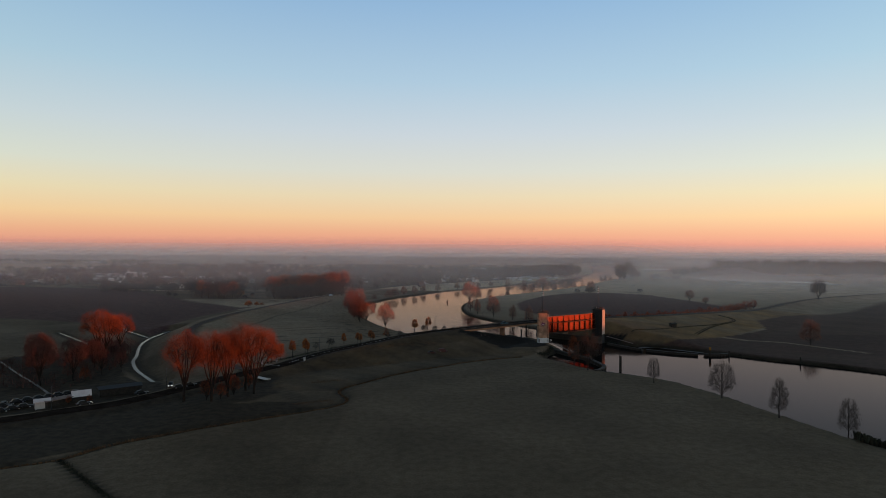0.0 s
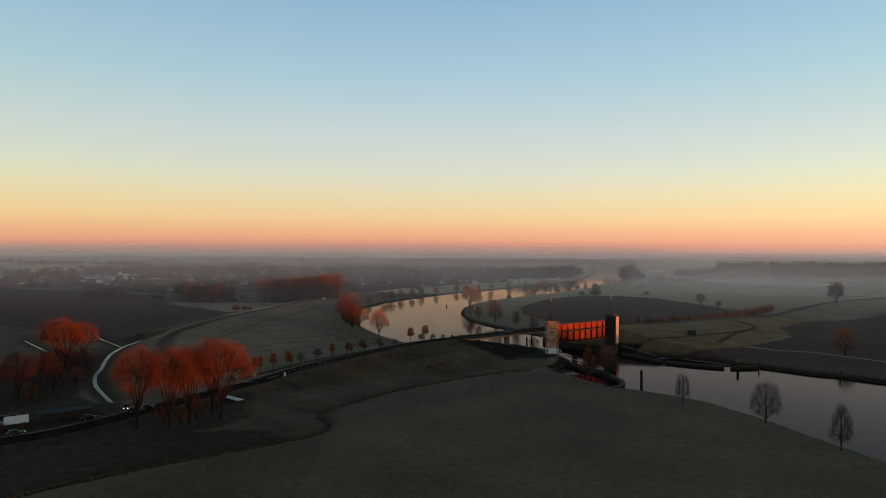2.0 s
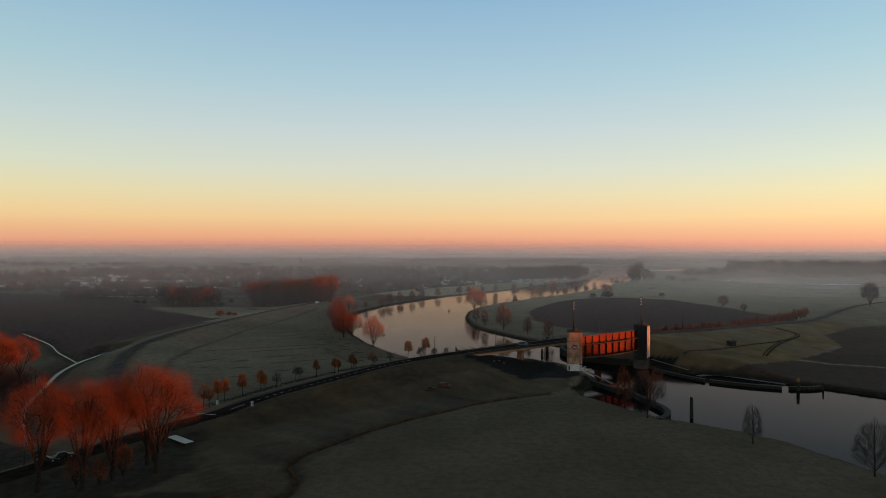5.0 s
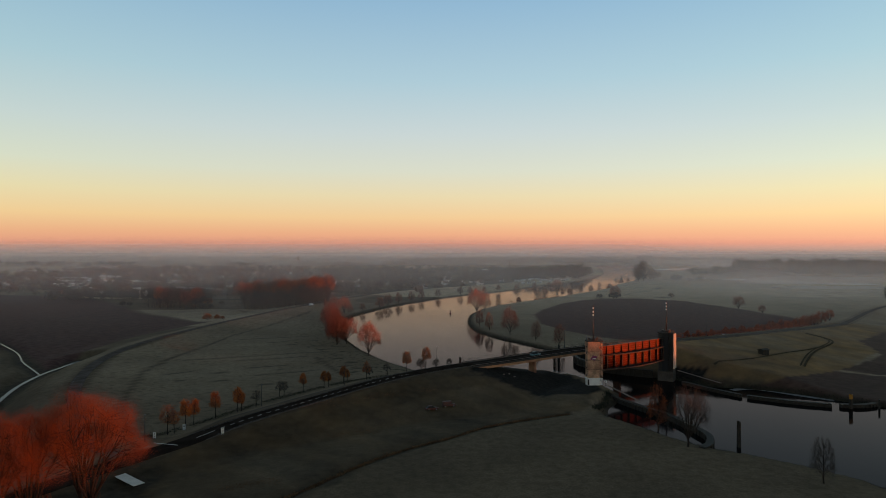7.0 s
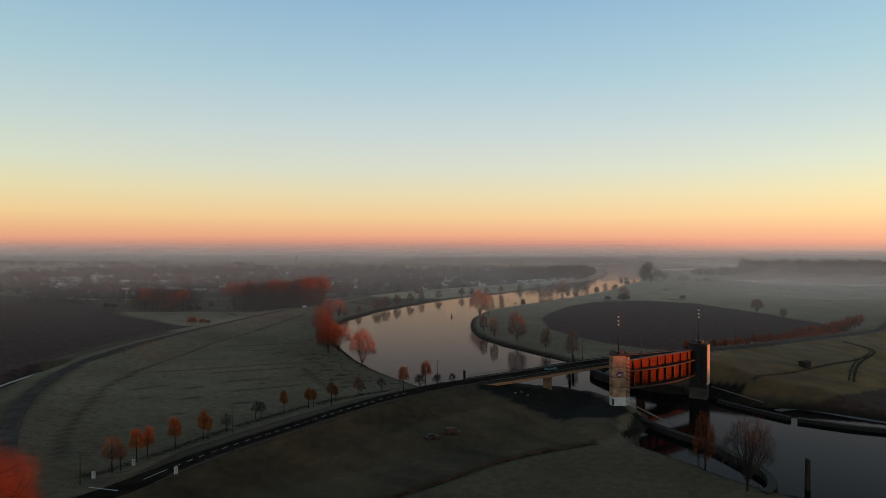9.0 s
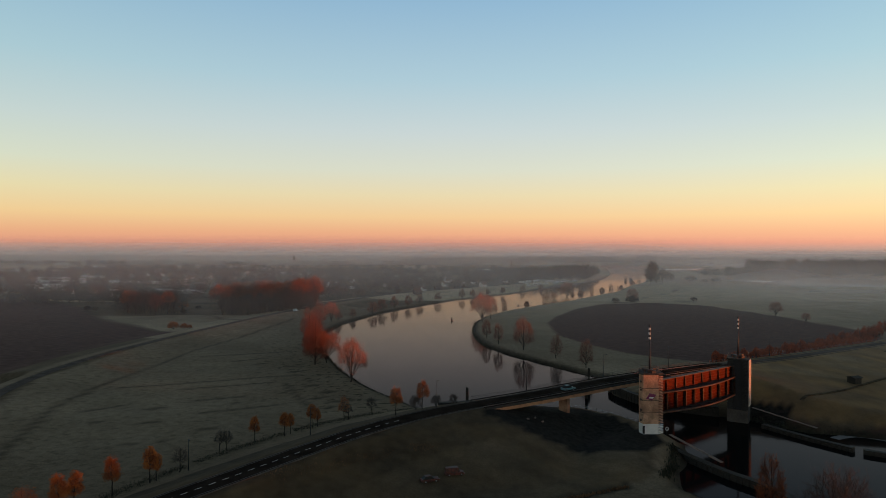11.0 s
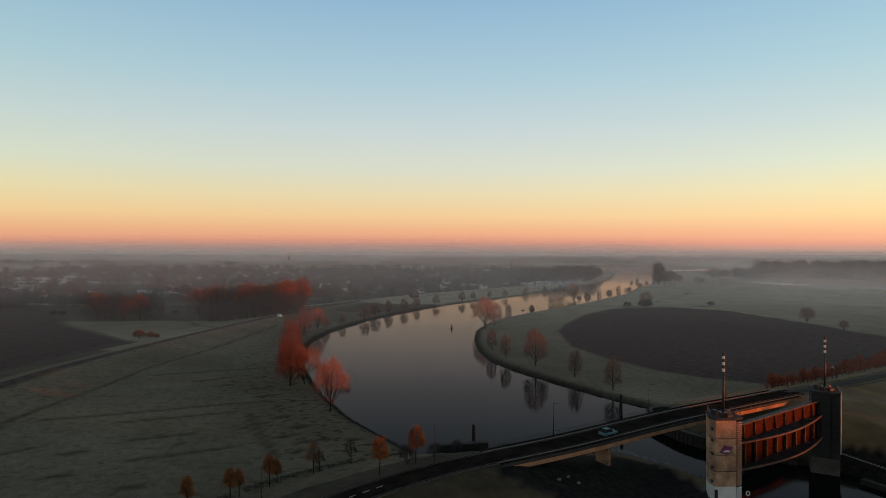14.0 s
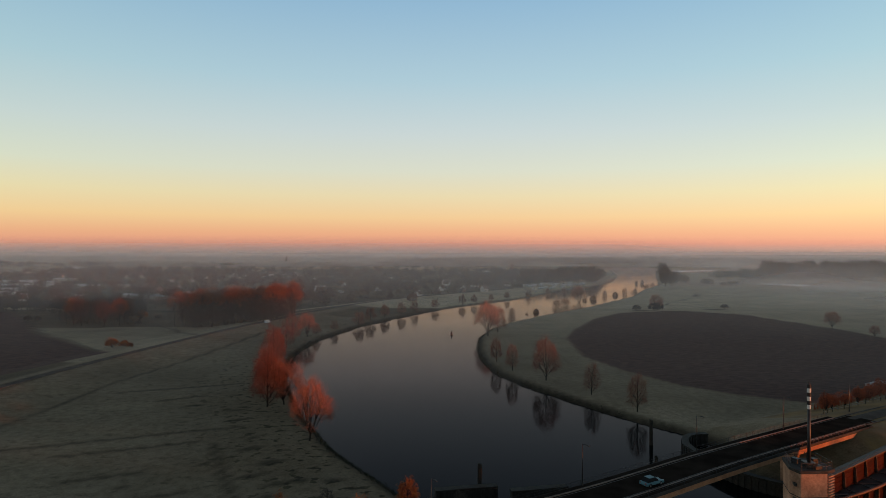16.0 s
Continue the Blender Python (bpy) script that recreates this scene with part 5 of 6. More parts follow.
make_house(-125.5, 191.3, 4.2, 3.2, 2.3, 2.9, 35, "small shed with a pale roof in the yard", M_PLASTER, M_ROOFWHITE, "shed", "shed", False, 0)
make_house(-118.5, 200.0, 5.0, 4.0, 2.2, 3.5, 35, "small shed with a pale sheet roof in the yard", M_TIMBER, M_ROOFWHITE, "shed", "shed", False, 0)
make_house(-122.2, 195.6, 11.0, 3.4, 2.2, 2.45, 60, "long low shed with a pale flat roof in the yard", M_TIMBER, M_KERB, "shed", "shed", False, 0)
make_house(-112.0, 211.5, 13.0, 5.0, 2.4, 3.0, 38, "long low dark barn beside the road", M_TIMBER, M_BLACK, "barn", "barn", False, 0)
make_house(140.3, 366.5, 3.4, 2.6, 2.1, 2.5, 20, "small dark hut on the grassy dike slope", M_TIMBER, M_TIMBER, "hut", "hut", False, 0)

b1 = make_house(-352, 1487, 12, 9, 4.5, 9.5, 10, "village house with red-lit walls among trees", M_PLASTER, M_TILE)
b2 = make_house(-28.8, 829, 8, 6.5, 3.2, 6.6, 25, "brick house near the river dike", M_BRICK, M_TILE)
b3 = make_house(-147, 977, 14, 8, 3.2, 7.5, -15, "brick farmhouse with a dark tiled roof", M_BRICK, M_TILE)
b4 = make_house(9, 1174, 10, 8, 4.6, 9.0, 40, "white rendered house with a dark roof", M_PLASTER, M_TILE)
b5 = make_house(-540, 1112, 60, 14, 3.0, 4.2, 5, "long glasshouse shed with a pale sheet roof", M_PLASTER, M_ROOFWHITE, "greenhouse", "greenhouse", False, 6)
rng = np.random.default_rng(7)
for x, y, sx in ((-600, 1100, 1.0), (-1013, 1603, 1.3), (-684, 1215, 0.9), (-627, 1178, 1.0), (-997, 1939, 1.2), (-916, 1607, 1.0), (-649, 1279, 0.7), (-473, 1095, 2.0), (-322, 894, 0.55), (-342, 906, 0.4), (-300, 884, 0.4), (112, 1711, 0.8),
                 (-281, 2303, 2.4), (-1014, 1950, 1.0), (-720, 1750, 0.8), (-1180, 1420, 1.0), (-760, 960, 1.0), (-1350, 1650, 1.2), (-640, 1950, 1.0), (-1060, 1230, 1.1), (-860, 1180, 0.8), (-480, 1780, 0.6), (-560, 1010, 0.8)):
    copy_thing(b5, pose(x, y, land_at(x, y) - 0.15, 0, 0, float(rng.uniform(-12, 12)))).scale = (sx, 0.9, 1.1)
for b, spots in ((b4, ((-421, 839), (-178, 865), (-151, 1018), (-161, 1015), (9, 1137), (-27, 937), (-232, 937), (30, 1034), (52, 946), (-63, 1258), (-93, 1255), (-426, 1475), (-599, 1281), (-330, 933), (-358, 803))),
                 (b1, ((-309, 979), (-420, 1707), (-335, 1521), (-247, 887), (-221, 1292), (50, 1108)))):
    for x, y in spots:
        copy_thing(b, pose(x, y, land_at(x, y) - 0.15, 0, 0, float(rng.uniform(0, 180)))).scale = (0.85, 0.85, 0.85)
count = 0
while count < 150:
    x, y = float(rng.uniform(-800, 330)), float(rng.uniform(860, 1750))
    if count < 10:
        x, y = float(rng.uniform(-480, -250)), float(rng.uniform(800, 900))
    if signed(np.array([x]), np.array([y]), RIVER)[0] > -35 or (x > 60 and y < 1000) or inside(np.array([x]), np.array([y]), RIVER[13:]).any():
        continue
    if x > (y - 700) * 0.28 - 20:
        continue
    b = (b1, b2, b3, b4)[int(rng.choice(4, p=[0.14, 0.38, 0.34, 0.14]))]
    c = copy_thing(b, pose(x, y, land_at(x, y) - 0.15, 0, 0, float(rng.uniform(0, 180))))
    c.scale = (0.75, 0.75, 0.72)
    count += 1

van0 = make_house(150, 1040, 7, 2.8, 2.5, 2.9, 20, "pale holiday chalet at the riverside camp", M_PLASTER, M_ROOFWHITE, "chalet", "chalet", False, 2)
for i in range(26):
    x, y = 118 + i % 9 * 12 + float(rng.uniform(-4, 4)), 1010 + i // 9 * 22 + i % 9 * 14 + float(rng.uniform(-5, 5))
    copy_thing(van0, pose(x, y, land_at(x, y) - 0.1, 0, 0, float(rng.uniform(0, 90))))


for i in range(46):
    x, y = float(rng.uniform(-620, 160)), float(rng.uniform(900, 1750))
    if x < (y - 700) * 0.28 - 40 and signed(np.array([x]), np.array([y]), RIVER)[0] < -40:
        copy_thing(van0, pose(x, y, land_at(x, y) - 0.1, 0, 0, float(rng.uniform(-25, 25))))


def make_church(x, y, h, label, nave=True):
    c = thing("church", (x, y, land_at(x, y) - 0.2), label, "church")
    w = h * 0.17
    part("tower", Shape().box((0, 0, h * 0.29), (w, w, h * 0.58)), M_BRICK, c)
    sp = Shape()
    k = w * 0.55
    sp.add([(-k, -k, h * 0.58), (k, -k, h * 0.58), (k, k, h * 0.58), (-k, k, h * 0.58), (0, 0, h)], [(0, 1, 4), (1, 2, 4), (2, 3, 4), (3, 0, 4), (3, 2, 1, 0)])
    part("spire", sp, M_TILE, c)
    for a in range(4):
        o = part("louvre_window", Shape().box((0, -w / 2 - 0.05, h * 0.47), (w * 0.35, 0.3, h * 0.1)), M_BLACK, c)
        o.rotation_euler = (0, 0, a * math.pi / 2)
    if nave:
        s = Shape()
        L, W, e, r = h * 0.5, h * 0.28, h * 0.14, h * 0.28
        s.v = [(w / 2, -W / 2, 0), (L, -W / 2, 0), (L, W / 2, 0), (w / 2, W / 2, 0), (w / 2, -W / 2, e), (L, -W / 2, e), (L, W / 2, e), (w / 2, W / 2, e), (w / 2, 0, r), (L, 0, r)]
        s.f = [(0, 1, 5, 4), (2, 3, 7, 6), (1, 2, 6, 9, 5), (3, 0, 4, 8, 7), (4, 5, 9, 8), (6, 7, 8, 9)]
        part("nave", s, M_BRICK, c)


make_church(-532, 2326, 38, "brick village church with a pointed spire in the mist")
make_church(200, 1900, 23, "slender distant church spire in the mist")
make_church(95, 1780, 20, "slender distant church spire in the mist")


# ---- trees ----
def tubes_mesh(name, segs, sides, material):
    """Many tapered tubes, open at the ends, in one mesh."""
    a = np.array(segs, float)
    p0, p1, r0, r1 = a[:, 0:3], a[:, 3:6], a[:, 6], a[:, 7]
    d = p1 - p0
    d /= np.linalg.norm(d, axis=1)[:, None] + 1e-9
    ref = np.where(np.abs(d[:, 2:3]) > 0.9, np.array([[1.0, 0, 0]]), np.array([[0, 0, 1.0]]))
    u = np.cross(d, ref)
    u /= np.linalg.norm(u, axis=1)[:, None] + 1e-9
    v = np.cross(d, u)
    ang = np.arange(sides) * 2 * np.pi / sides
    e = u[:, None, :] * np.cos(ang)[None, :, None] + v[:, None, :] * np.sin(ang)[None, :, None]
    verts = np.concatenate([p0[:, None, :] + e * r0[:, None, None], p1[:, None, :] + e * r1[:, None, None]], 1).reshape(-1, 3)
    i = np.arange(sides)
    q = np.stack([i, (i + 1) % sides, sides + (i + 1) % sides, sides + i], 1)
    faces = (np.arange(len(a))[:, None, None] * 2 * sides + q[None]).reshape(-1, 4)
    return np_mesh(name, verts, faces, material, smooth=sides > 4)


def leaf_arrays(rng, centres, size):
    n = len(centres)
    u = rng.normal(size=(n, 3))
    u /= np.linalg.norm(u, axis=1)[:, None]
    w = np.cross(u, rng.normal(size=(n, 3)))
    w /= np.linalg.norm(w, axis=1)[:, None] + 1e-9
    s = (size * rng.uniform(0.6, 1.3, n))[:, None]
    v = np.stack([centres - u * s, centres + w * s * 0.6, centres + u * s, centres - w * s * 0.6], 1).reshape(-1, 3)
    f = np.arange(4 * n).reshape(n, 4)
    return v, f


def grow(seed, h, w, clear, limbs, subs, branchlets, twigs_n, style="dome", twig_r=0.02, leaves=0, leaf_size=0.2):
    """Limbs, branches, twigs and leaves of a tree of height h and crown width w, whose crown begins at clear * h."""
    rng = np.random.default_rng(seed)
    wood, fine, twig, tips = [], [], [], []
    r0 = (0.017 if style == "umbrella" else 0.012) * h + 0.05
    base = clear * h
    fork = base * {"dome": 0.8, "umbrella": 0.62}.get(style, 0.9)
    zc = base + {"dome": 0.42, "umbrella": 0.42, "fan": 0.30}.get(style, 0.38) * (h - base)
    up, down = h - zc, zc - base
    lean = rng.normal(0, 0.015 * h, 2)
    lump = rng.uniform(0, 6.28, 6)
    spray = 0.034 if style == "umbrella" else 0.05

    def shell(d, k):
        """The point at k of the crown's radius in the direction d."""
        az = math.atan2(d[1], d[0])
        rough = 0.86 + 0.07 * math.sin(2 * az + lump[0]) + 0.07 * math.sin(3 * az + lump[1] + 3 * d[2]) + 0.08 * math.sin(5 * az + 5 * d[2] + lump[2])
        rz = up if d[2] > 0 else down
        if style == "leader" and d[2] < 0:
            rough *= 1 - 0.45 * d[2]
            rz /= 1 - 0.45 * d[2]
        return np.array([lean[0] + d[0] * w / 2 * k * rough, lean[1] + d[1] * w / 2 * k * rough, zc + d[2] * rz * k * rough])

    def bend(a, b, sag, n, ra, rb, out):
        c = (a + b) / 2 + np.array([0, 0, sag])
        last, pts = a, [a]
        for i in range(1, n + 1):
            t = i / n
            p = (1 - t) ** 2 * a + 2 * t * (1 - t) * c + t * t * b
            if i < n:
                p = p + rng.normal(0, 0.008 * h if style == "umbrella" else 0.004 * h, 3)
            out.append((*last, *p, ra + (rb - ra) * (i - 1) / n, ra + (rb - ra) * t))
            last = p
            pts.append(p)
        return pts

    def near(d, a):
        q = d + rng.normal(0, a, 3)
        return q / np.linalg.norm(q)

    top = np.array([lean[0], lean[1], fork])
    if style == "leader":
        bend(np.zeros(3), np.array([lean[0], lean[1], h * 0.93]), 0, 8, r0, 0.02, wood)
    else:
        bend(np.zeros(3), top, 0, 3, r0 * 1.1, r0 * 0.85, wood)
    low = {"dome": -0.3, "fan": 0.12, "umbrella": -0.35}.get(style, -0.72)
    for i in range(limbs):
        z = low + (0.97 - low) * (i + 0.5) / limbs
        az = i * 2.39996 + rng.uniform(-0.25, 0.25)
        q = math.sqrt(1 - z * z)
        d = np.array([math.cos(az) * q, math.sin(az) * q, z])
        end = shell(d, 0.62)
        if style == "leader":
            hd = math.hypot(end[0], end[1])
            a = np.array([lean[0] * 0.5, lean[1] * 0.5, min(max(end[2] - hd * 1.25, base * 0.8), h * 0.85)])
            ra = r0 * (0.2 + 0.25 * (1 - a[2] / h))
        else:
            a = top * np.array([1, 1, rng.uniform(0.6 if style == "umbrella" else 0.78, 1.0)])
            ra = r0 * rng.uniform(0.38, 0.6)
        p1 = bend(a, end, {"dome": -0.1, "umbrella": 0.3}.get(style, 0.0) * math.hypot(end[0] - a[0], end[1] - a[1]) + (0.05 * h if z < 0.2 and style == "dome" else 0), 5, ra, ra * 0.4, wood)
        for j in range(subs):
            d2 = near(d, 0.38)
            e2 = shell(d2, rng.uniform(0.74, 0.92))
            a2 = p1[int(rng.integers(3 if style == "umbrella" else 2, 6))]
            p2 = bend(a2, e2, 0, 3, ra * 0.32, ra * 0.14, fine)
            for k in range(branchlets):
                d3 = near(d2, 0.22)
                e3 = shell(d3, rng.uniform(0.85, 1.0))
                a3 = p2[int(rng.integers(1, 4))]
                mid = (a3 + e3) / 2 + rng.normal(0, 0.008 * h, 3)
                twig.append((*a3, *mid, twig_r * 1.6, twig_r * 1.2))
                twig.append((*mid, *e3, twig_r * 1.2, twig_r * 0.7))
                g = (e3 - a3) / (np.linalg.norm(e3 - a3) + 1e-6)
                for m in range(twigs_n):
                    ta = a3 + (e3 - a3) * rng.uniform(0.3, 1.0)
                    tb = ta + (g * 0.8 + rng.normal(0, 0.55, 3) + np.array([0, 0, 0.25])) * spray * h * rng.uniform(0.5, 1.1)
                    twig.append((*ta, *tb, twig_r, twig_r * 0.4))
                    tips.append(tb)
    lv = None
    if leaves:
        tips = np.array(tips)
        idx = rng.integers(0, len(tips), leaves)
        lv = leaf_arrays(rng, tips[idx] + rng.normal(0, (0.02 if style == "umbrella" else 0.012) * h, (leaves, 3)), leaf_size)
    return wood, fine, twig, lv


def make_tree(name, x, y, label, category, seed, h, w, clear, counts, style="dome", twig_mat=M_TWIG, leaf_mat=M_LEAF, twig_r=0.02, leaves=0, leaf_size=0.2, group="", turn=0.0):
    t = thing(name, (x, y, land_at(x, y) - 0.1), label, category, group, rz=turn)
    wood, fine, twig, lv = grow(seed, h, w, clear, *counts, style, twig_r, leaves, leaf_size)
    part("trunk", tubes_mesh("trunk", wood, 6, M_BARK), None, t)
    tagged(part("branchwork", tubes_mesh("branchwork", fine, 4, M_BARK), None, t), kind="stuff")
    tagged(part("twig_mass", tubes_mesh("twig_mass", twig, 3, twig_mat), None, t), kind="stuff")
    if lv:
        tagged(part("foliage", np_mesh("foliage", lv[0], lv[1], leaf_mat), None, t), kind="stuff")
    return t


def plant(base, x, y, scale=1.0, turn=0.0, sink=0.1):
    c = copy_thing(base, pose(x, y, land_at(x, y) - sink, 0, 0, turn))
    c.scale = (scale, scale, scale)
    return c


# the large willows by the junction
BIG = (13, 8, 7, 5)
MID = (11, 7, 6, 4)
HUGE = (9, 12, 9, 5)
SMALL = (11, 5, 5, 3)
WILLOW = "tall bare willow with red twigs lit by the low sun"
big1 = make_tree("willow_tree", -84.5, 199.3, WILLOW, "tree", 11, 24.5, 18.0, 0.35, HUGE, "umbrella", twig_r=0.0085, leaves=62000, leaf_size=0.042, leaf_mat=M_TWIG, group="willows by the junction")
big2 = make_tree("willow_tree", -75.5, 199.8, WILLOW, "tree", 12, 24.0, 16.0, 0.35, HUGE, "umbrella", twig_r=0.0085, leaves=62000, leaf_size=0.042, leaf_mat=M_TWIG, group="willows by the junction")
big3 = make_tree("willow_tree", -64.5, 209.5, WILLOW, "tree", 13, 25.0, 21, 0.34, HUGE, "umbrella", twig_r=0.0085, leaves=62000, leaf_size=0.042, leaf_mat=M_TWIG, group="willows by the junction")
plant(big2, -72.0, 205.5, 0.97, 120)
plant(big1, -69.0, 214.5, 1.0, 200)
for x, y, s, r in ((-163, 293, 0.88, 30), (-170, 299, 0.92, 160), (-160, 303, 0.8, 220)):
    plant(big3, x, y, s, r)
brown1 = make_tree("tree", -154, 233, "bare russet-brown tree behind the yard", "tree", 15, 19, 13, 0.25, BIG, twig_mat=M_TWIGC, twig_r=0.012, leaves=9000, leaf_size=0.07, leaf_mat=M_TWIGC)
for x, y, s, r in ((-145, 239, 0.95, 80), (-163, 246, 1.0, 150), (-172, 258, 0.9, 240), (-140, 250, 0.6, 300), (-184, 240, 1.0, 20), (-133, 252, 0.45, 60), (-150, 262, 0.7, 100), (-158, 275, 0.6, 10)):
    plant(brown1, x, y, s, r)
shrub_r = make_tree("shrub", -77.5, 201.0, "red-twigged shrub under the willows", "shrub", 16, 8.0, 5.5, 0.08, SMALL, style="fan", leaves=700, leaf_size=0.12, leaf_mat=M_TWIG)
for x, y, s in ((-70.5, 207, 1.0), (-68.5, 216.5, 0.8), (-114, 197, 0.4), (-120, 195.5, 0.4), (-146, 188, 0.6), (-140, 238, 0.8), (-73.5, 202.5, 0.8)):
    plant(shrub_r, x, y, s, x * 40)

# riverside trees, bare and fan-shaped
vase1 = make_tree("riverside_tree", -36.5, 389.5, "bare fan-shaped riverside tree with reddish twigs", "tree", 21, 18.2, 15.5, 0.1, BIG, style="fan", twig_mat=M_TWIGP, twig_r=0.013, leaves=4500, leaf_size=0.07, leaf_mat=M_TWIGP, group="riverside trees")
vase2 = make_tree("riverside_tree", -52.8, 427.0, "bare riverside tree with reddish twigs", "tree", 22, 16.0, 16, 0.12, BIG, style="fan", twig_mat=M_TWIGP, twig_r=0.013, leaves=4500, leaf_size=0.07, leaf_mat=M_TWIGP, group="riverside trees")
dense1 = make_tree("riverside_tree", -57.5, 424.0, "dense riverside tree with glowing red twigs", "tree", 23, 20, 12, 0.03, BIG, style="leader", leaves=9000, leaf_size=0.085, leaf_mat=M_TWIGS, twig_mat=M_TWIGS, group="riverside trees", twig_r=0.012)
for x, y, s, r in ((-60, 437, 0.95, 50), (-65, 452, 0.8, 130), (-67, 466, 0.95, 210), (-77, 502, 0.95, 300), (-85, 571, 0.86, 20), (-80, 520, 0.75, 90), (-82, 545, 0.75, 10)):
    plant(dense1, x, y, s, r)
plant(vase1, -79.4, 583.7, 0.85, 60)

# trees of the eastern point and river edge
slim1 = make_tree("riverside_tree", 39.7, 465.1, "bare tree with reddish crown on the point", "tree", 31, 18.3, 12.5, 0.09, (15, 8, 7, 5), twig_r=0.013, style="leader", twig_mat=M_TWIGM, leaves=4500, leaf_size=0.08, leaf_mat=M_TWIGM, group="riverside trees")
slim2 = make_tree("riverside_tree", 51.8, 442.3, "slender bare tree at the water's edge", "tree", 32, 12.5, 6.4, 0.07, (14, 7, 6, 4), style="leader", twig_r=0.012, twig_mat=M_TWIGM, leaves=1500, leaf_size=0.07, leaf_mat=M_TWIGM, group="riverside trees")
for b, x, y, s, r in ((slim2, 60.5, 419.5, 1.08, 40), (slim2, 23.9, 503, 0.97, 90), (slim2, 28.8, 484, 1.0, 140), (vase1, 27.0, 588, 1.25, 30), (slim1, 34.5, 605, 0.97, 200), (slim2, 54.2, 697, 1.0, 10),
                      (vase2, 106.9, 787, 0.7, 20), (vase2, 118.3, 804, 0.72, 100), (vase1, 140.2, 840, 1.2, 50), (slim2, 188, 920, 0.95, 60), (slim2, 221.5, 954, 1.05, 70), (slim2, 241, 988, 0.6, 80),
                      (vase2, 182, 740, 1.0, 40), (vase2, 255.3, 622.6, 0.82, 10), (vase2, 254.6, 583, 0.5, 200)):
    plant(b, x, y, s, r)
ball = make_tree("pollard_willow", 79.7, 738, "round pollard willow beside the river", "tree", 33, 7.2, 6.6, 0.04, (14, 9, 6, 4), style="leader", twig_mat=M_TWIGM, leaves=5000, leaf_size=0.1, leaf_mat=M_TWIGM, group="pollard willows")
for x, y, s in ((70, 724, 0.6), (162.7, 873.5, 1.2), (204.7, 936, 1.15), (246, 990, 0.95), (273, 1033, 0.8), (150, 860, 0.9), (290, 1075, 0.9), (310, 1110, 1.0)):
    plant(ball, x, y, s, x * 17)
redball = make_tree("riverside_tree", -57.5, 645, "round bushy tree with red twigs on the far bank", "tree", 34, 10.5, 8.4, 0.03, MID, style="leader", twig_mat=M_TWIGM, leaves=3500, leaf_size=0.1, leaf_mat=M_TWIGM, group="far bank trees")
for x, y, s in ((-76.5, 595, 0.72), (-69, 614, 0.65), (-52, 668, 1.05), (-44, 693, 1.03), (-32.5, 712, 1.0), (-23, 735, 0.9), (-5.5, 765, 0.9), (20, 805, 1.0), (32, 821, 0.85), (51, 846, 0.7), (99, 909, 0.9), (70, 870, 0.8), (130, 960, 0.9), (160, 1012, 0.8)):
    plant(redball, x, y, s, x * 31)
lone = make_tree("tree", 380.5, 609.4, "large lone bare tree in the misty fields", "tree", 41, 22.7, 17, 0.12, BIG, twig_mat=M_TWIGD, twig_r=0.03, leaves=900, leaf_size=0.25, leaf_mat=M_TWIGD)
for x, y, s in ((428, 1388, 1.4), (410, 1340, 1.2), (316, 1076, 1.1), (319, 1084, 1.35), (321, 1066, 0.8), (350, 1120, 0.95), (358, 1124, 0.85), (368, 1130, 0.7), (384, 1211, 0.9), (310, 1180, 0.4), (322, 1190, 0.45), (340, 1150, 0.4)):
    plant(lone, x, y, s, x * 13)

# trees on the near bank and by the basin
bank1 = make_tree("bank_tree", 97.1, 209.0, "bare round-crowned tree on the river bank", "tree", 51, 13.9, 9.6, 0.1, (17, 8, 6, 4), style="leader", twig_mat=M_TWIGD, twig_r=0.011, group="bank trees")
bank2 = make_tree("bank_tree", 81.9, 232.5, "slender bare tree on the river bank", "tree", 52, 11.2, 5.2, 0.1, (16, 6, 6, 4), style="leader", twig_mat=M_TWIGD, twig_r=0.010, group="bank trees")
plant(bank2, 103.0, 184.2, 1.2, 90)
plant(bank2, 111.0, 164.8, 1.05, 200)
basin1 = make_tree("bank_tree", 62.4, 257.3, "bare fan-shaped tree with reddish top beside the basin", "tree", 53, 17.5, 13, 0.14, (14, 7, 6, 4), style="fan", twig_mat=M_TWIGD, twig_r=0.014, group="bank trees")
basin2 = make_tree("bank_tree", 59.8, 271.5, "slender reddish tree beside the basin", "tree", 54, 15.0, 5.5, 0.14, MID, style="leader", twig_mat=M_TWIG, leaves=150, leaf_size=0.14, group="bank trees")
plant(slim1, 201, 329, 0.85, 40)

# young autumn trees along the road
young = [make_tree("roadside_tree", x, y, lb, "tree", sd, h, w, 0.33, SMALL, style="leader", leaves=n, leaf_size=0.085, twig_r=0.013, group="young roadside trees", twig_mat=tm)
         for x, y, lb, sd, h, w, n, tm in ((-74.4, 273.4, "young roadside tree with glowing orange leaves", 61, 8.3, 3.2, 5200, M_TWIG), (-51.2, 318.5, "young roadside tree with orange leaves", 62, 7.2, 2.6, 3600, M_TWIG),
                                        (-61.4, 296.3, "young bare roadside tree", 63, 6.0, 3.6, 0, M_TWIGD), (-76.0, 265.7, "young brown roadside tree losing its leaves", 64, 8.8, 4.2, 1500, M_TWIGM))]
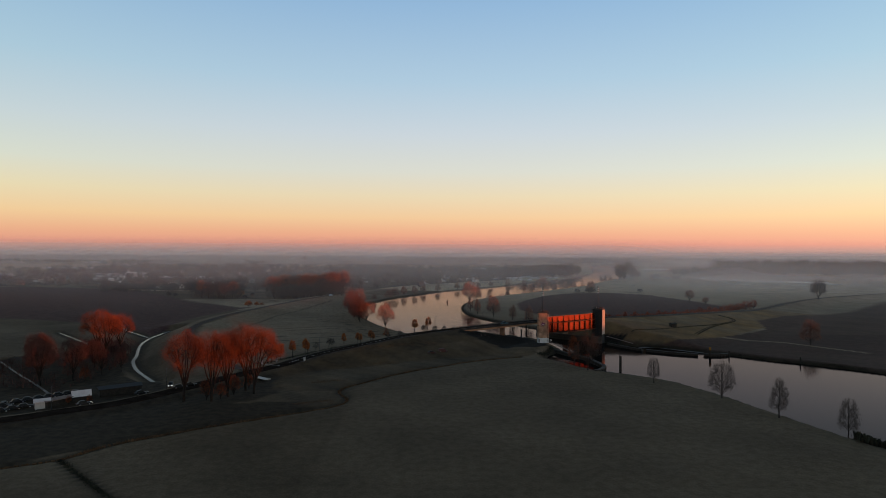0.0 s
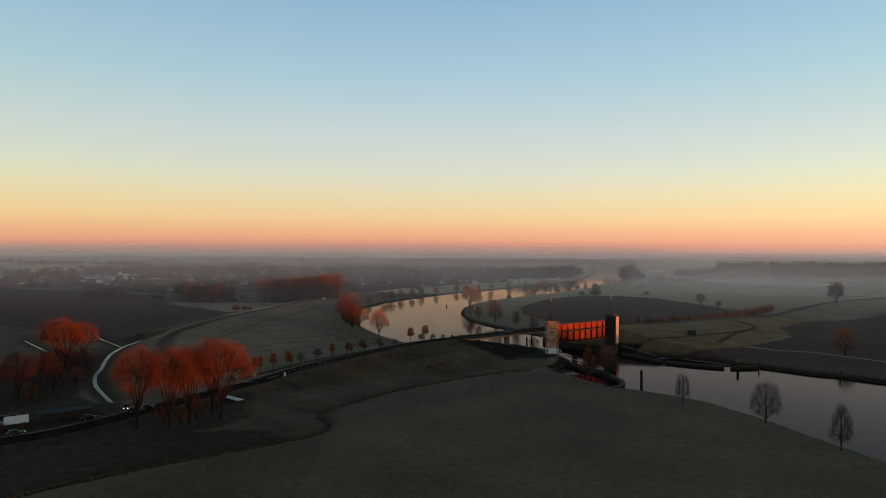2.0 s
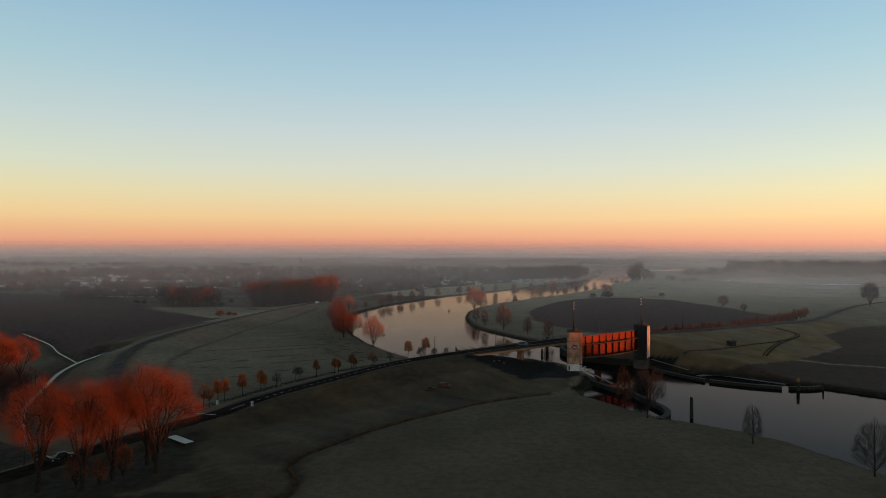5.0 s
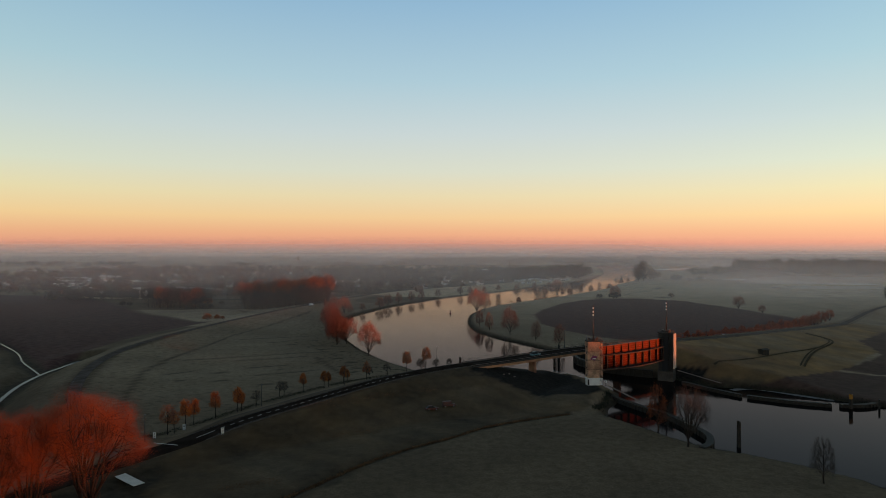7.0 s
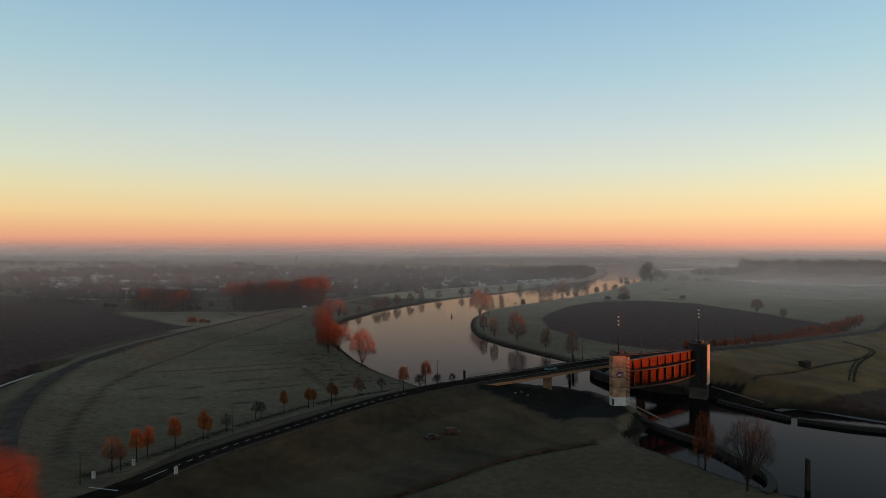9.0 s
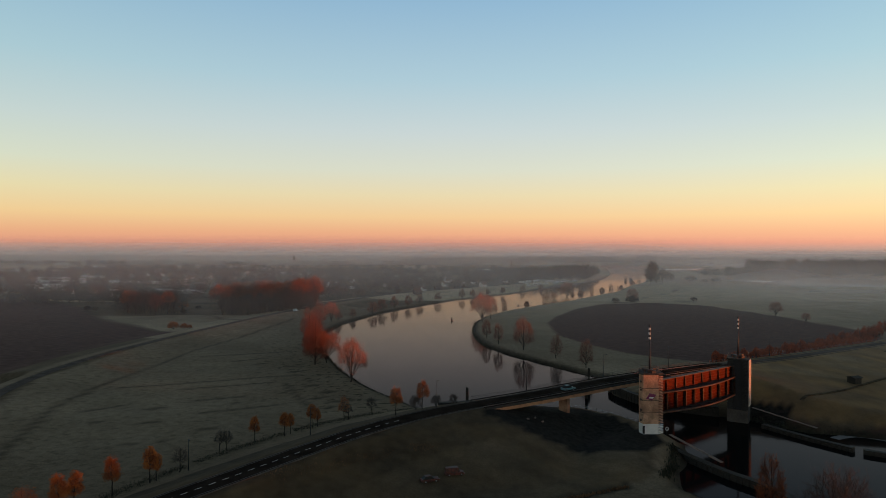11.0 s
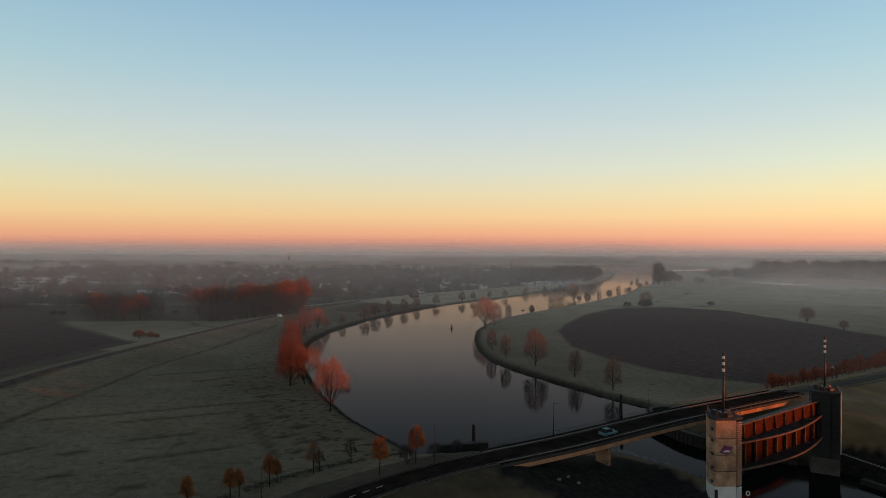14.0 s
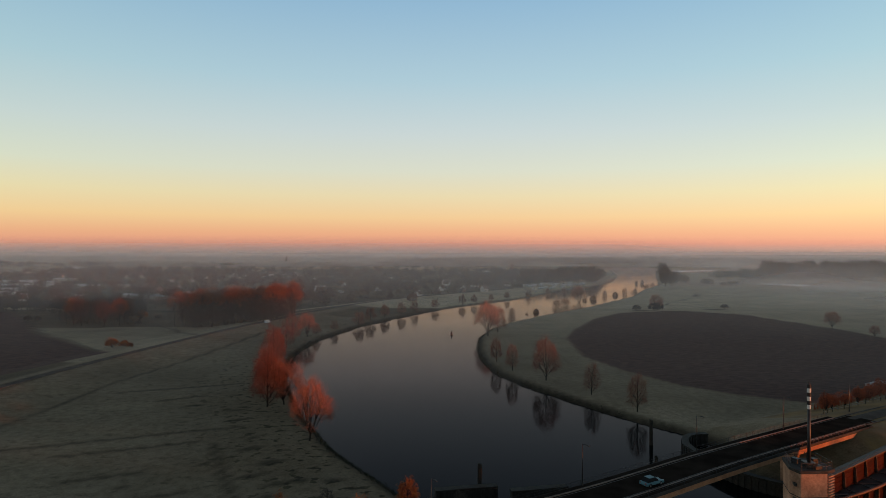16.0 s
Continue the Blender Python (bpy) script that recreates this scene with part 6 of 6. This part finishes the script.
for k, x, y, s in ((0, -73.1, 276.0, 0.95), (0, -69.5, 283.0, 1.02), (1, -65.1, 289.9, 1.15), (1, -64.3, 291.2, 0.9), (2, -57.8, 310.9, 0.98), (2, -56.3, 311.5, 0.95), (1, -44.6, 323.4, 0.95), (1, -43.4, 325.0, 0.85),
                   (1, -38.6, 330.4, 1.0), (1, -37.4, 331.6, 0.8), (3, -30.8, 337.8, 0.88), (2, -29.6, 339.0, 0.9), (2, -23.2, 344.0, 1.0), (3, -74.9, 267.2, 0.8)):
    plant(young[k], x, y, s, x * 57)
plant(young[0], -14.0, 318.8, 0.95, 33)
plant(young[0], -7.2, 324.0, 1.0, 66)
low = make_tree("shrub", -9.0, 326.0, "dark bare shrub below the bridge head", "shrub", 65, 4.5, 5.0, 0.05, SMALL, style="fan", twig_mat=M_TWIGD)
plant(low, -3.5, 330.0, 0.8, 50)
plant(low, 1.5, 334.0, 0.7, 150)

# the row east of the bridge
# No sun reaches this row; its sunlit red is in the colour.
rowt = make_tree("roadside_tree", 108.0, 400.3, "young tree in the dike road row, coloured sunlit red", "tree", 71, 5.8, 4.4, 0.04, SMALL, style="fan", leaves=2600, leaf_size=0.07, leaf_mat=M_SUNRED, twig_mat=M_SUNRED, twig_r=0.012, group="dike road trees")
for i in range(34):
    t = (i + 0.7 * math.sin(i * 12.9)) / 33
    x, y = 112 + 160 * t + 1.2 * math.sin(i * 7.1), 402.5 + 121 * t + 4 * math.sin(t * 3) + 1.5 * math.cos(i * 5.3)
    plant(rowt, x, y, 0.75 + 0.75 * t + 0.2 * math.sin(i * 3.7), i * 77)

# orange bushes by the western dike and withered shrubs
bush = make_tree("bush", -177, 553, "bush with rusty orange leaves beside the field", "shrub", 72, 5.5, 8.0, 0.05, MID, style="fan", leaves=2400, leaf_size=0.2)
plant(bush, -168, 548, 0.7, 90)
plant(bush, -161, 540, 0.5, 190)
plant(bush, -233, 700, 1.2, 20)
hedge_bush = make_tree("bush", 247.6, 755.4, "dark bare bush in the misty meadow", "shrub", 73, 5.0, 8.0, 0.05, MID, style="fan", twig_mat=M_TWIGD, leaves=1500, leaf_size=0.12, leaf_mat=M_TWIGD)
for x, y, s in ((166, 742, 1.1), (180, 739, 1.5), (184, 741, 1.6), (398, 1132, 2.3), (405, 1135, 2.0), (415, 1113, 1.3), (430, 1118, 1.2), (441, 1128, 1.5), (446, 1154, 1.2), (503, 1196, 1.3), (515, 1199, 1.1), (-306, 677, 1.0), (-299, 677, 0.9), (-223, 659, 1.0), (-213, 653, 0.9), (-218, 695, 0.8)):
    plant(hedge_bush, x, y, s, x * 23)


def far_woods(name, spots, material, label, seed, quads=70, fill=0.5):
    """A wood too far off to count: trunks and crowns of loose twig clumps."""
    rng = np.random.default_rng(seed)
    vs, fs, o = [], [], 0
    for x, y, h, w, z0 in spots:
        d = rng.normal(size=(quads, 3))
        d /= np.linalg.norm(d, axis=1)[:, None]
        rad = rng.uniform(0.35, 1.0, (quads, 1)) ** 0.5
        c = np.array([x, y, z0 + h * 0.53]) + d * rad * np.array([w / 2, w / 2, h * 0.47])
        v, f = leaf_arrays(rng, c, fill * ((h + w) / 2) / math.sqrt(quads))
        vs.append(v)
        fs.append(f + o)
        o += len(v)
        tr = np.array([(x - .25, y, z0 - 0.3), (x + .25, y, z0 - 0.3), (x + .12, y, z0 + h * 0.7), (x - .12, y, z0 + h * 0.7), (x, y - .25, z0 - 0.3), (x, y + .25, z0 - 0.3), (x, y + .12, z0 + h * 0.7), (x, y - .12, z0 + h * 0.7)])
        vs.append(tr)
        fs.append(np.array([[0, 1, 2, 3], [4, 5, 6, 7]]) + o)
        o += 8
    tagged(new(name, np_mesh(name, np.concatenate(vs), np.concatenate(fs), material)), label, "woodland", kind="stuff")


def scatter(seed, n, poly, h0, h1, k=0.6):
    rng = np.random.default_rng(seed)
    p = np.array(poly)
    x, y = rng.uniform(p[:, 0].min(), p[:, 0].max(), n * 12), rng.uniform(p[:, 1].min(), p[:, 1].max(), n * 12)
    ok = inside(x, y, poly)
    x, y = x[ok], y[ok]
    ok = signed(x, y, RIVER) < -6
    x, y = x[ok][:n], y[ok][:n]
    h = rng.uniform(h0, h1, len(x))
    w = h * rng.uniform(k, k * 1.5, len(x))
    return np.stack([x, y, h, w, land(x, y)], 1)


for i, (x, y, h, w, z) in enumerate(scatter(1, 38, [(-182, 655), (-140, 642), (-108, 655), (-112, 700), (-185, 705)], 20, 27)):
    plant((big1, big2, big3)[i % 3], float(x), float(y), float(h) / 24.5, i * 67.0)
for i, (x, y, h, w, z) in enumerate(scatter(4, 7, [(-268, 655), (-225, 645), (-225, 672), (-268, 676)], 17, 21)):
    plant(big1 if i % 3 == 0 else brown1, float(x), float(y), float(h) / (24.5 if i % 3 == 0 else 20), i * 97.0)
far_woods("scrub", scatter(24, 150, [(-140, 222), (-132, 246), (-146, 280), (-156, 300), (-182, 306), (-205, 275), (-186, 226)], 1.5, 4.5, 1.2), M_TWIGC, "dusky red-brown scrub under the trees behind the yard", 124, 260, 0.5)
far_woods("scrub", scatter(25, 60, [(-155, 288), (-176, 286), (-182, 312), (-158, 314)], 3, 8, 0.9), M_TWIGC, "dusky scrub round the feet of the willows", 125, 420, 0.45)
# Dark crowns added in front where the wood's lower half lies in shade.
far_woods("woodland", scatter(3, 70, [(-186, 646), (-160, 636), (-106, 636), (-104, 660), (-188, 668)], 13, 19, 0.55), M_WOODS, "dark low crowns standing in for the poplar wood's shaded foot", 105, 600, 0.6)
far_woods("woodland", scatter(2, 50, [(-285, 665), (-235, 648), (-220, 660), (-235, 720), (-285, 715)], 15, 21, 0.5), M_WOODS, "dark small wood among the western fields", 102, 700, 0.6)
far_woods("woodland", scatter(5, 70, [(-420, 735), (-300, 730), (-300, 770), (-420, 800)], 7, 13, 0.8), M_WOODS, "dark hedgerow trees round a farm", 103, 160, 0.75)
far_woods("woodland", scatter(6, 2300, [(-900, 880), (-520, 820), (-160, 720), (-60, 850), (60, 960), (130, 1080), (280, 1400), (330, 1800), (-200, 1900), (-1000, 1900)], 7, 14, 0.8), M_WOODS, "bare village trees and gardens in the mist", 104, 130, 0.72)
far_woods("woodland", scatter(7, 110, [(120, 1130), (215, 1135), (290, 1290), (340, 1500), (250, 1500), (160, 1300)], 15, 25, 0.7), M_WOODS, "riverside wood beyond the village in the mist", 107, 160, 0.85)
far_woods("woodland", scatter(8, 330, [(590, 1330), (700, 1300), (950, 1290), (1500, 1350), (1500, 1450), (900, 1440), (640, 1420)], 22, 36, 0.6), M_WOODS, "tall bare wood on the eastern horizon", 108, 420, 0.85)
far_woods("woodland", scatter(9, 500, [(-2600, 2300), (-600, 2100), (300, 2150), (300, 2300), (-600, 2350), (-2600, 2600)], 9, 17, 1.0), M_WOODS, "misty tree belts on the plain", 109, 90, 0.9)
far_woods("woodland", scatter(10, 420, [(-200, 2600), (500, 2560), (760, 2700), (1800, 2500), (1800, 2700), (760, 2900), (-200, 2800)], 14, 26, 1.0), M_WOODS, "misty tree belts beyond the river", 110, 90, 0.9)
far_woods("woodland", scatter(11, 700, [(-4300, 3700), (0, 3600), (4000, 3700), (4000, 4000), (0, 3900), (-4300, 4000)], 12, 22, 1.4), M_WOODS, "tree belts on the far horizon", 111, 60, 0.9)
far_woods("woodland", scatter(12, 110, [(-1500, 1000), (-900, 980), (-900, 1600), (-1700, 1700)], 8, 14, 0.9), M_WOODS, "bare trees and hedges on the western plain", 112, 120, 0.8)
far_woods("woodland", scatter(13, 40, [(520, 1350), (600, 1310), (620, 1400), (540, 1440)], 10, 20, 0.8), M_WOODS, "bare trees round a misty farm", 113, 160, 0.8)
far_woods("scrub", scatter(26, 150, [(112, 407), (190, 456), (236, 486), (232, 490), (186, 461), (110, 411)], 2.0, 4.8, 0.9), M_SUNRED, "scrub under the dike road trees, coloured sunlit red", 126, 200, 0.5)
# unseen woods added to the east; row heights set what the low sun reaches
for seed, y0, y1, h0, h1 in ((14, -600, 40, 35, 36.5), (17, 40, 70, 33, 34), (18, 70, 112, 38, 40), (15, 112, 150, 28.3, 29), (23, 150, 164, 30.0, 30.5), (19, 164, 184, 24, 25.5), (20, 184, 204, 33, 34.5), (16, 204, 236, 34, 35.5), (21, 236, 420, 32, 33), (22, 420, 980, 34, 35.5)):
    far_woods("woodland", scatter(seed, int((y1 - y0) * 0.85), [(775, y0), (775, y1), (840, y1), (840, y0)], h0, h1, 0.8), M_WOODS, "unseen added wood that blocks the low sun", 100 + seed, 150, 0.85)


# ---- reeds, rough grass, hedge ----
def tuft_strip(name, line, width, height, n, material, label, seed, clumpy=0.0):
    rng = np.random.default_rng(seed)
    L = smooth_line([(*p[:2], 0.0) for p in line], 1.0)
    idx = rng.integers(0, len(L), n)
    p = L[idx][:, :2] + rng.normal(0, width / 2, (n, 2))
    if clumpy:
        keep = wave(p[:, 0], p[:, 1], 6, 0.4) > clumpy - 0.6
        p = p[keep]
    z = land(p[:, 0], p[:, 1])
    k = len(p)
    a = rng.uniform(0, np.pi, k)
    w = rng.uniform(0.12, 0.4, k) * height
    hh = height * rng.uniform(0.5, 1.2, k)
    d = np.stack([np.cos(a), np.sin(a)], 1) * w[:, None] / 2
    lean = rng.normal(0, 0.2, (k, 2)) * hh[:, None]
    v = np.stack([np.column_stack([p - d, z - 0.05]), np.column_stack([p + d, z - 0.05]), np.column_stack([p + d * 0.7 + lean, z + hh]), np.column_stack([p - d * 0.6 + lean, z + hh * 0.85])], 1).reshape(-1, 3)
    tagged(new(name, np_mesh(name, v, np.arange(4 * k).reshape(k, 4), material)), label, "reeds", kind="stuff")


tuft_strip("reeds", DITCH, 0.6, 0.55, 9000, M_REED, "withered brown reeds along the field ditch", 201)
for i, (x, y) in enumerate(((-42, 199), (-43, 231), (-31, 292), (-19, 292), (-25, 268))):
    tuft_strip("reeds", [(x - 5, y - 3), (x, y), (x + 5, y + 2)], 2.6, 0.22, 700, M_RUSTHERB, "rusty brown herbs on the grass slope", 220 + i)
tuft_strip("rough_grass", SIDE_DITCH, 0.7, 0.4, 2500, M_DARKVEG, "dark rough herbage in a side ditch", 211)
tuft_strip("reeds", [(-36, 281), (-18, 292), (-2, 301)], 2.5, 0.35, 900, M_REED, "dry rusty herbs on the dike slope", 202, 0.5)
tuft_strip("rough_grass", [(-80, 262), (-72, 279), (-60, 304), (-45, 326), (-30, 341), (-12, 350)], 1.8, 0.3, 6000, M_DARKVEG, "dark rough herbage along the roadside ditch", 203, 0.3)
tuft_strip("rough_grass", RIVER[0:14], 1.5, 0.5, 9000, M_DARKVEG, "dark rough grass along the river edge", 204)
tuft_strip("rough_grass", RIVER[33:46], 1.5, 0.5, 7000, M_DARKVEG, "dark rough grass along the river edge", 205)
tuft_strip("rough_grass", RIVER[70:85], 0.9, 0.32, 7000, M_DARKVEG, "dark rough grass along the near bank", 206)
tuft_strip("rough_grass", RIVER[51:63], 2.0, 0.45, 8000, M_DARKVEG, "dark rough grass along the far bank", 207)
tuft_strip("reeds", [(48, 294), (52, 300), (57, 312)], 1.3, 0.6, 900, M_DARKVEG, "withered reeds round the basin", 208)
tuft_strip("reeds", [(113, 163), (116, 158), (120, 150)], 1.5, 2.2, 900, M_DARKVEG, "dark scrub at the water's edge", 209)


def make_fence(line, label, step=3.0, h=1.1):
    f = thing("fence", (0, 0, 0), label, "fence")
    pts = smooth_line([(*p, 0.0) for p in line], step)
    pm = Shape().box((0, 0, h / 2), (0.1, 0.1, h)).mesh("post", M_TIMBER)
    s = Shape()
    q = [(p[0], p[1], land_at(p[0], p[1])) for p in pts]
    for p in q:
        ob = part("post", pm, None, f)
        ob.location = p
    for a, b in zip(q[:-1], q[1:]):
        for z in (0.55, 1.0):
            s.tube((a[0], a[1], a[2] + z), (b[0], b[1], b[2] + z), 0.02, 0.02, 3)
    part("wire", s, M_GALV, f)


make_fence([(100, 389), (130, 409), (180, 442), (230, 474)], "post and wire fence along the dike road", 4.0)
make_fence([(40, 354.0), (50, 341), (56, 333)], "railing of posts above the bank below the bridge", 2.0)


def make_lifebuoy():
    b = thing("lifebuoy_stand", (57.6, 318.2, 2.0), "white lifebuoy ring hung on a post beside the tower", "lifebuoy")
    part("post", Shape().box((0, 0, 0.8), (0.1, 0.1, 1.9)), M_STEEL, b)
    part("ring", Shape().ring((0, -0.1, 1.5), 0.42, 0.1, (0.3, -1, 0)), M_WHITE, b, smooth=True)


make_lifebuoy()


def make_slab():
    s = thing("trailer_deck", (-69.3, 231.4, land_at(-69.3, 231.4)), "pale boarded flat trailer standing by the willows", "trailer", rz=-38)
    part("deck", Shape().box((0, 0, 0.75), (11.5, 2.3, 0.14)), M_SLAB, s, bevel=0.02)
    part("frame", Shape().box((0, 0, 0.58), (11.0, 0.9, 0.2)), M_STEEL, s)
    for x in (-3.2, -2.1, 2.6):
        for y in (-0.95, 0.95):
            part("wheel", Shape().tube((x, y - 0.12, 0.36), (x, y + 0.12, 0.36), 0.36, 0.36, 12), M_TYRE, s)


make_slab()


def make_bales():
    b = thing("bale_heap", (163.5, 456.0, land_at(163.5, 456.0)), "low heap of pale wrapped bales beside the field", "bales", rz=30)
    rng = np.random.default_rng(3)
    for i in range(16):
        x, y = (i % 8) * 1.35 - 5, (i // 8) * 1.5
        part("bale", Shape().tube((x, y, 0.6), (x + 1.2, y + float(rng.uniform(-.1, .1)), 0.6), 0.6, 0.6, 10), M_ROOFWHITE, b)


make_bales()


def make_block(x, y, rz):
    b = alone("stone_block", Shape().box((0, 0, 0.15), (0.7, 0.4, 0.4)), M_KERB, "pale stone block lying on the dark slope below the bridge", "stone", bevel=0.06, loc=(x, y, land_at(x, y) - 0.05))
    b.rotation_euler = (0, 0, rz)


for x, y, rz in ((21.0, 318.8, 0.3), (23.2, 320.9, 1.0), (25.0, 319.6, 0.7)):
    make_block(x, y, rz)
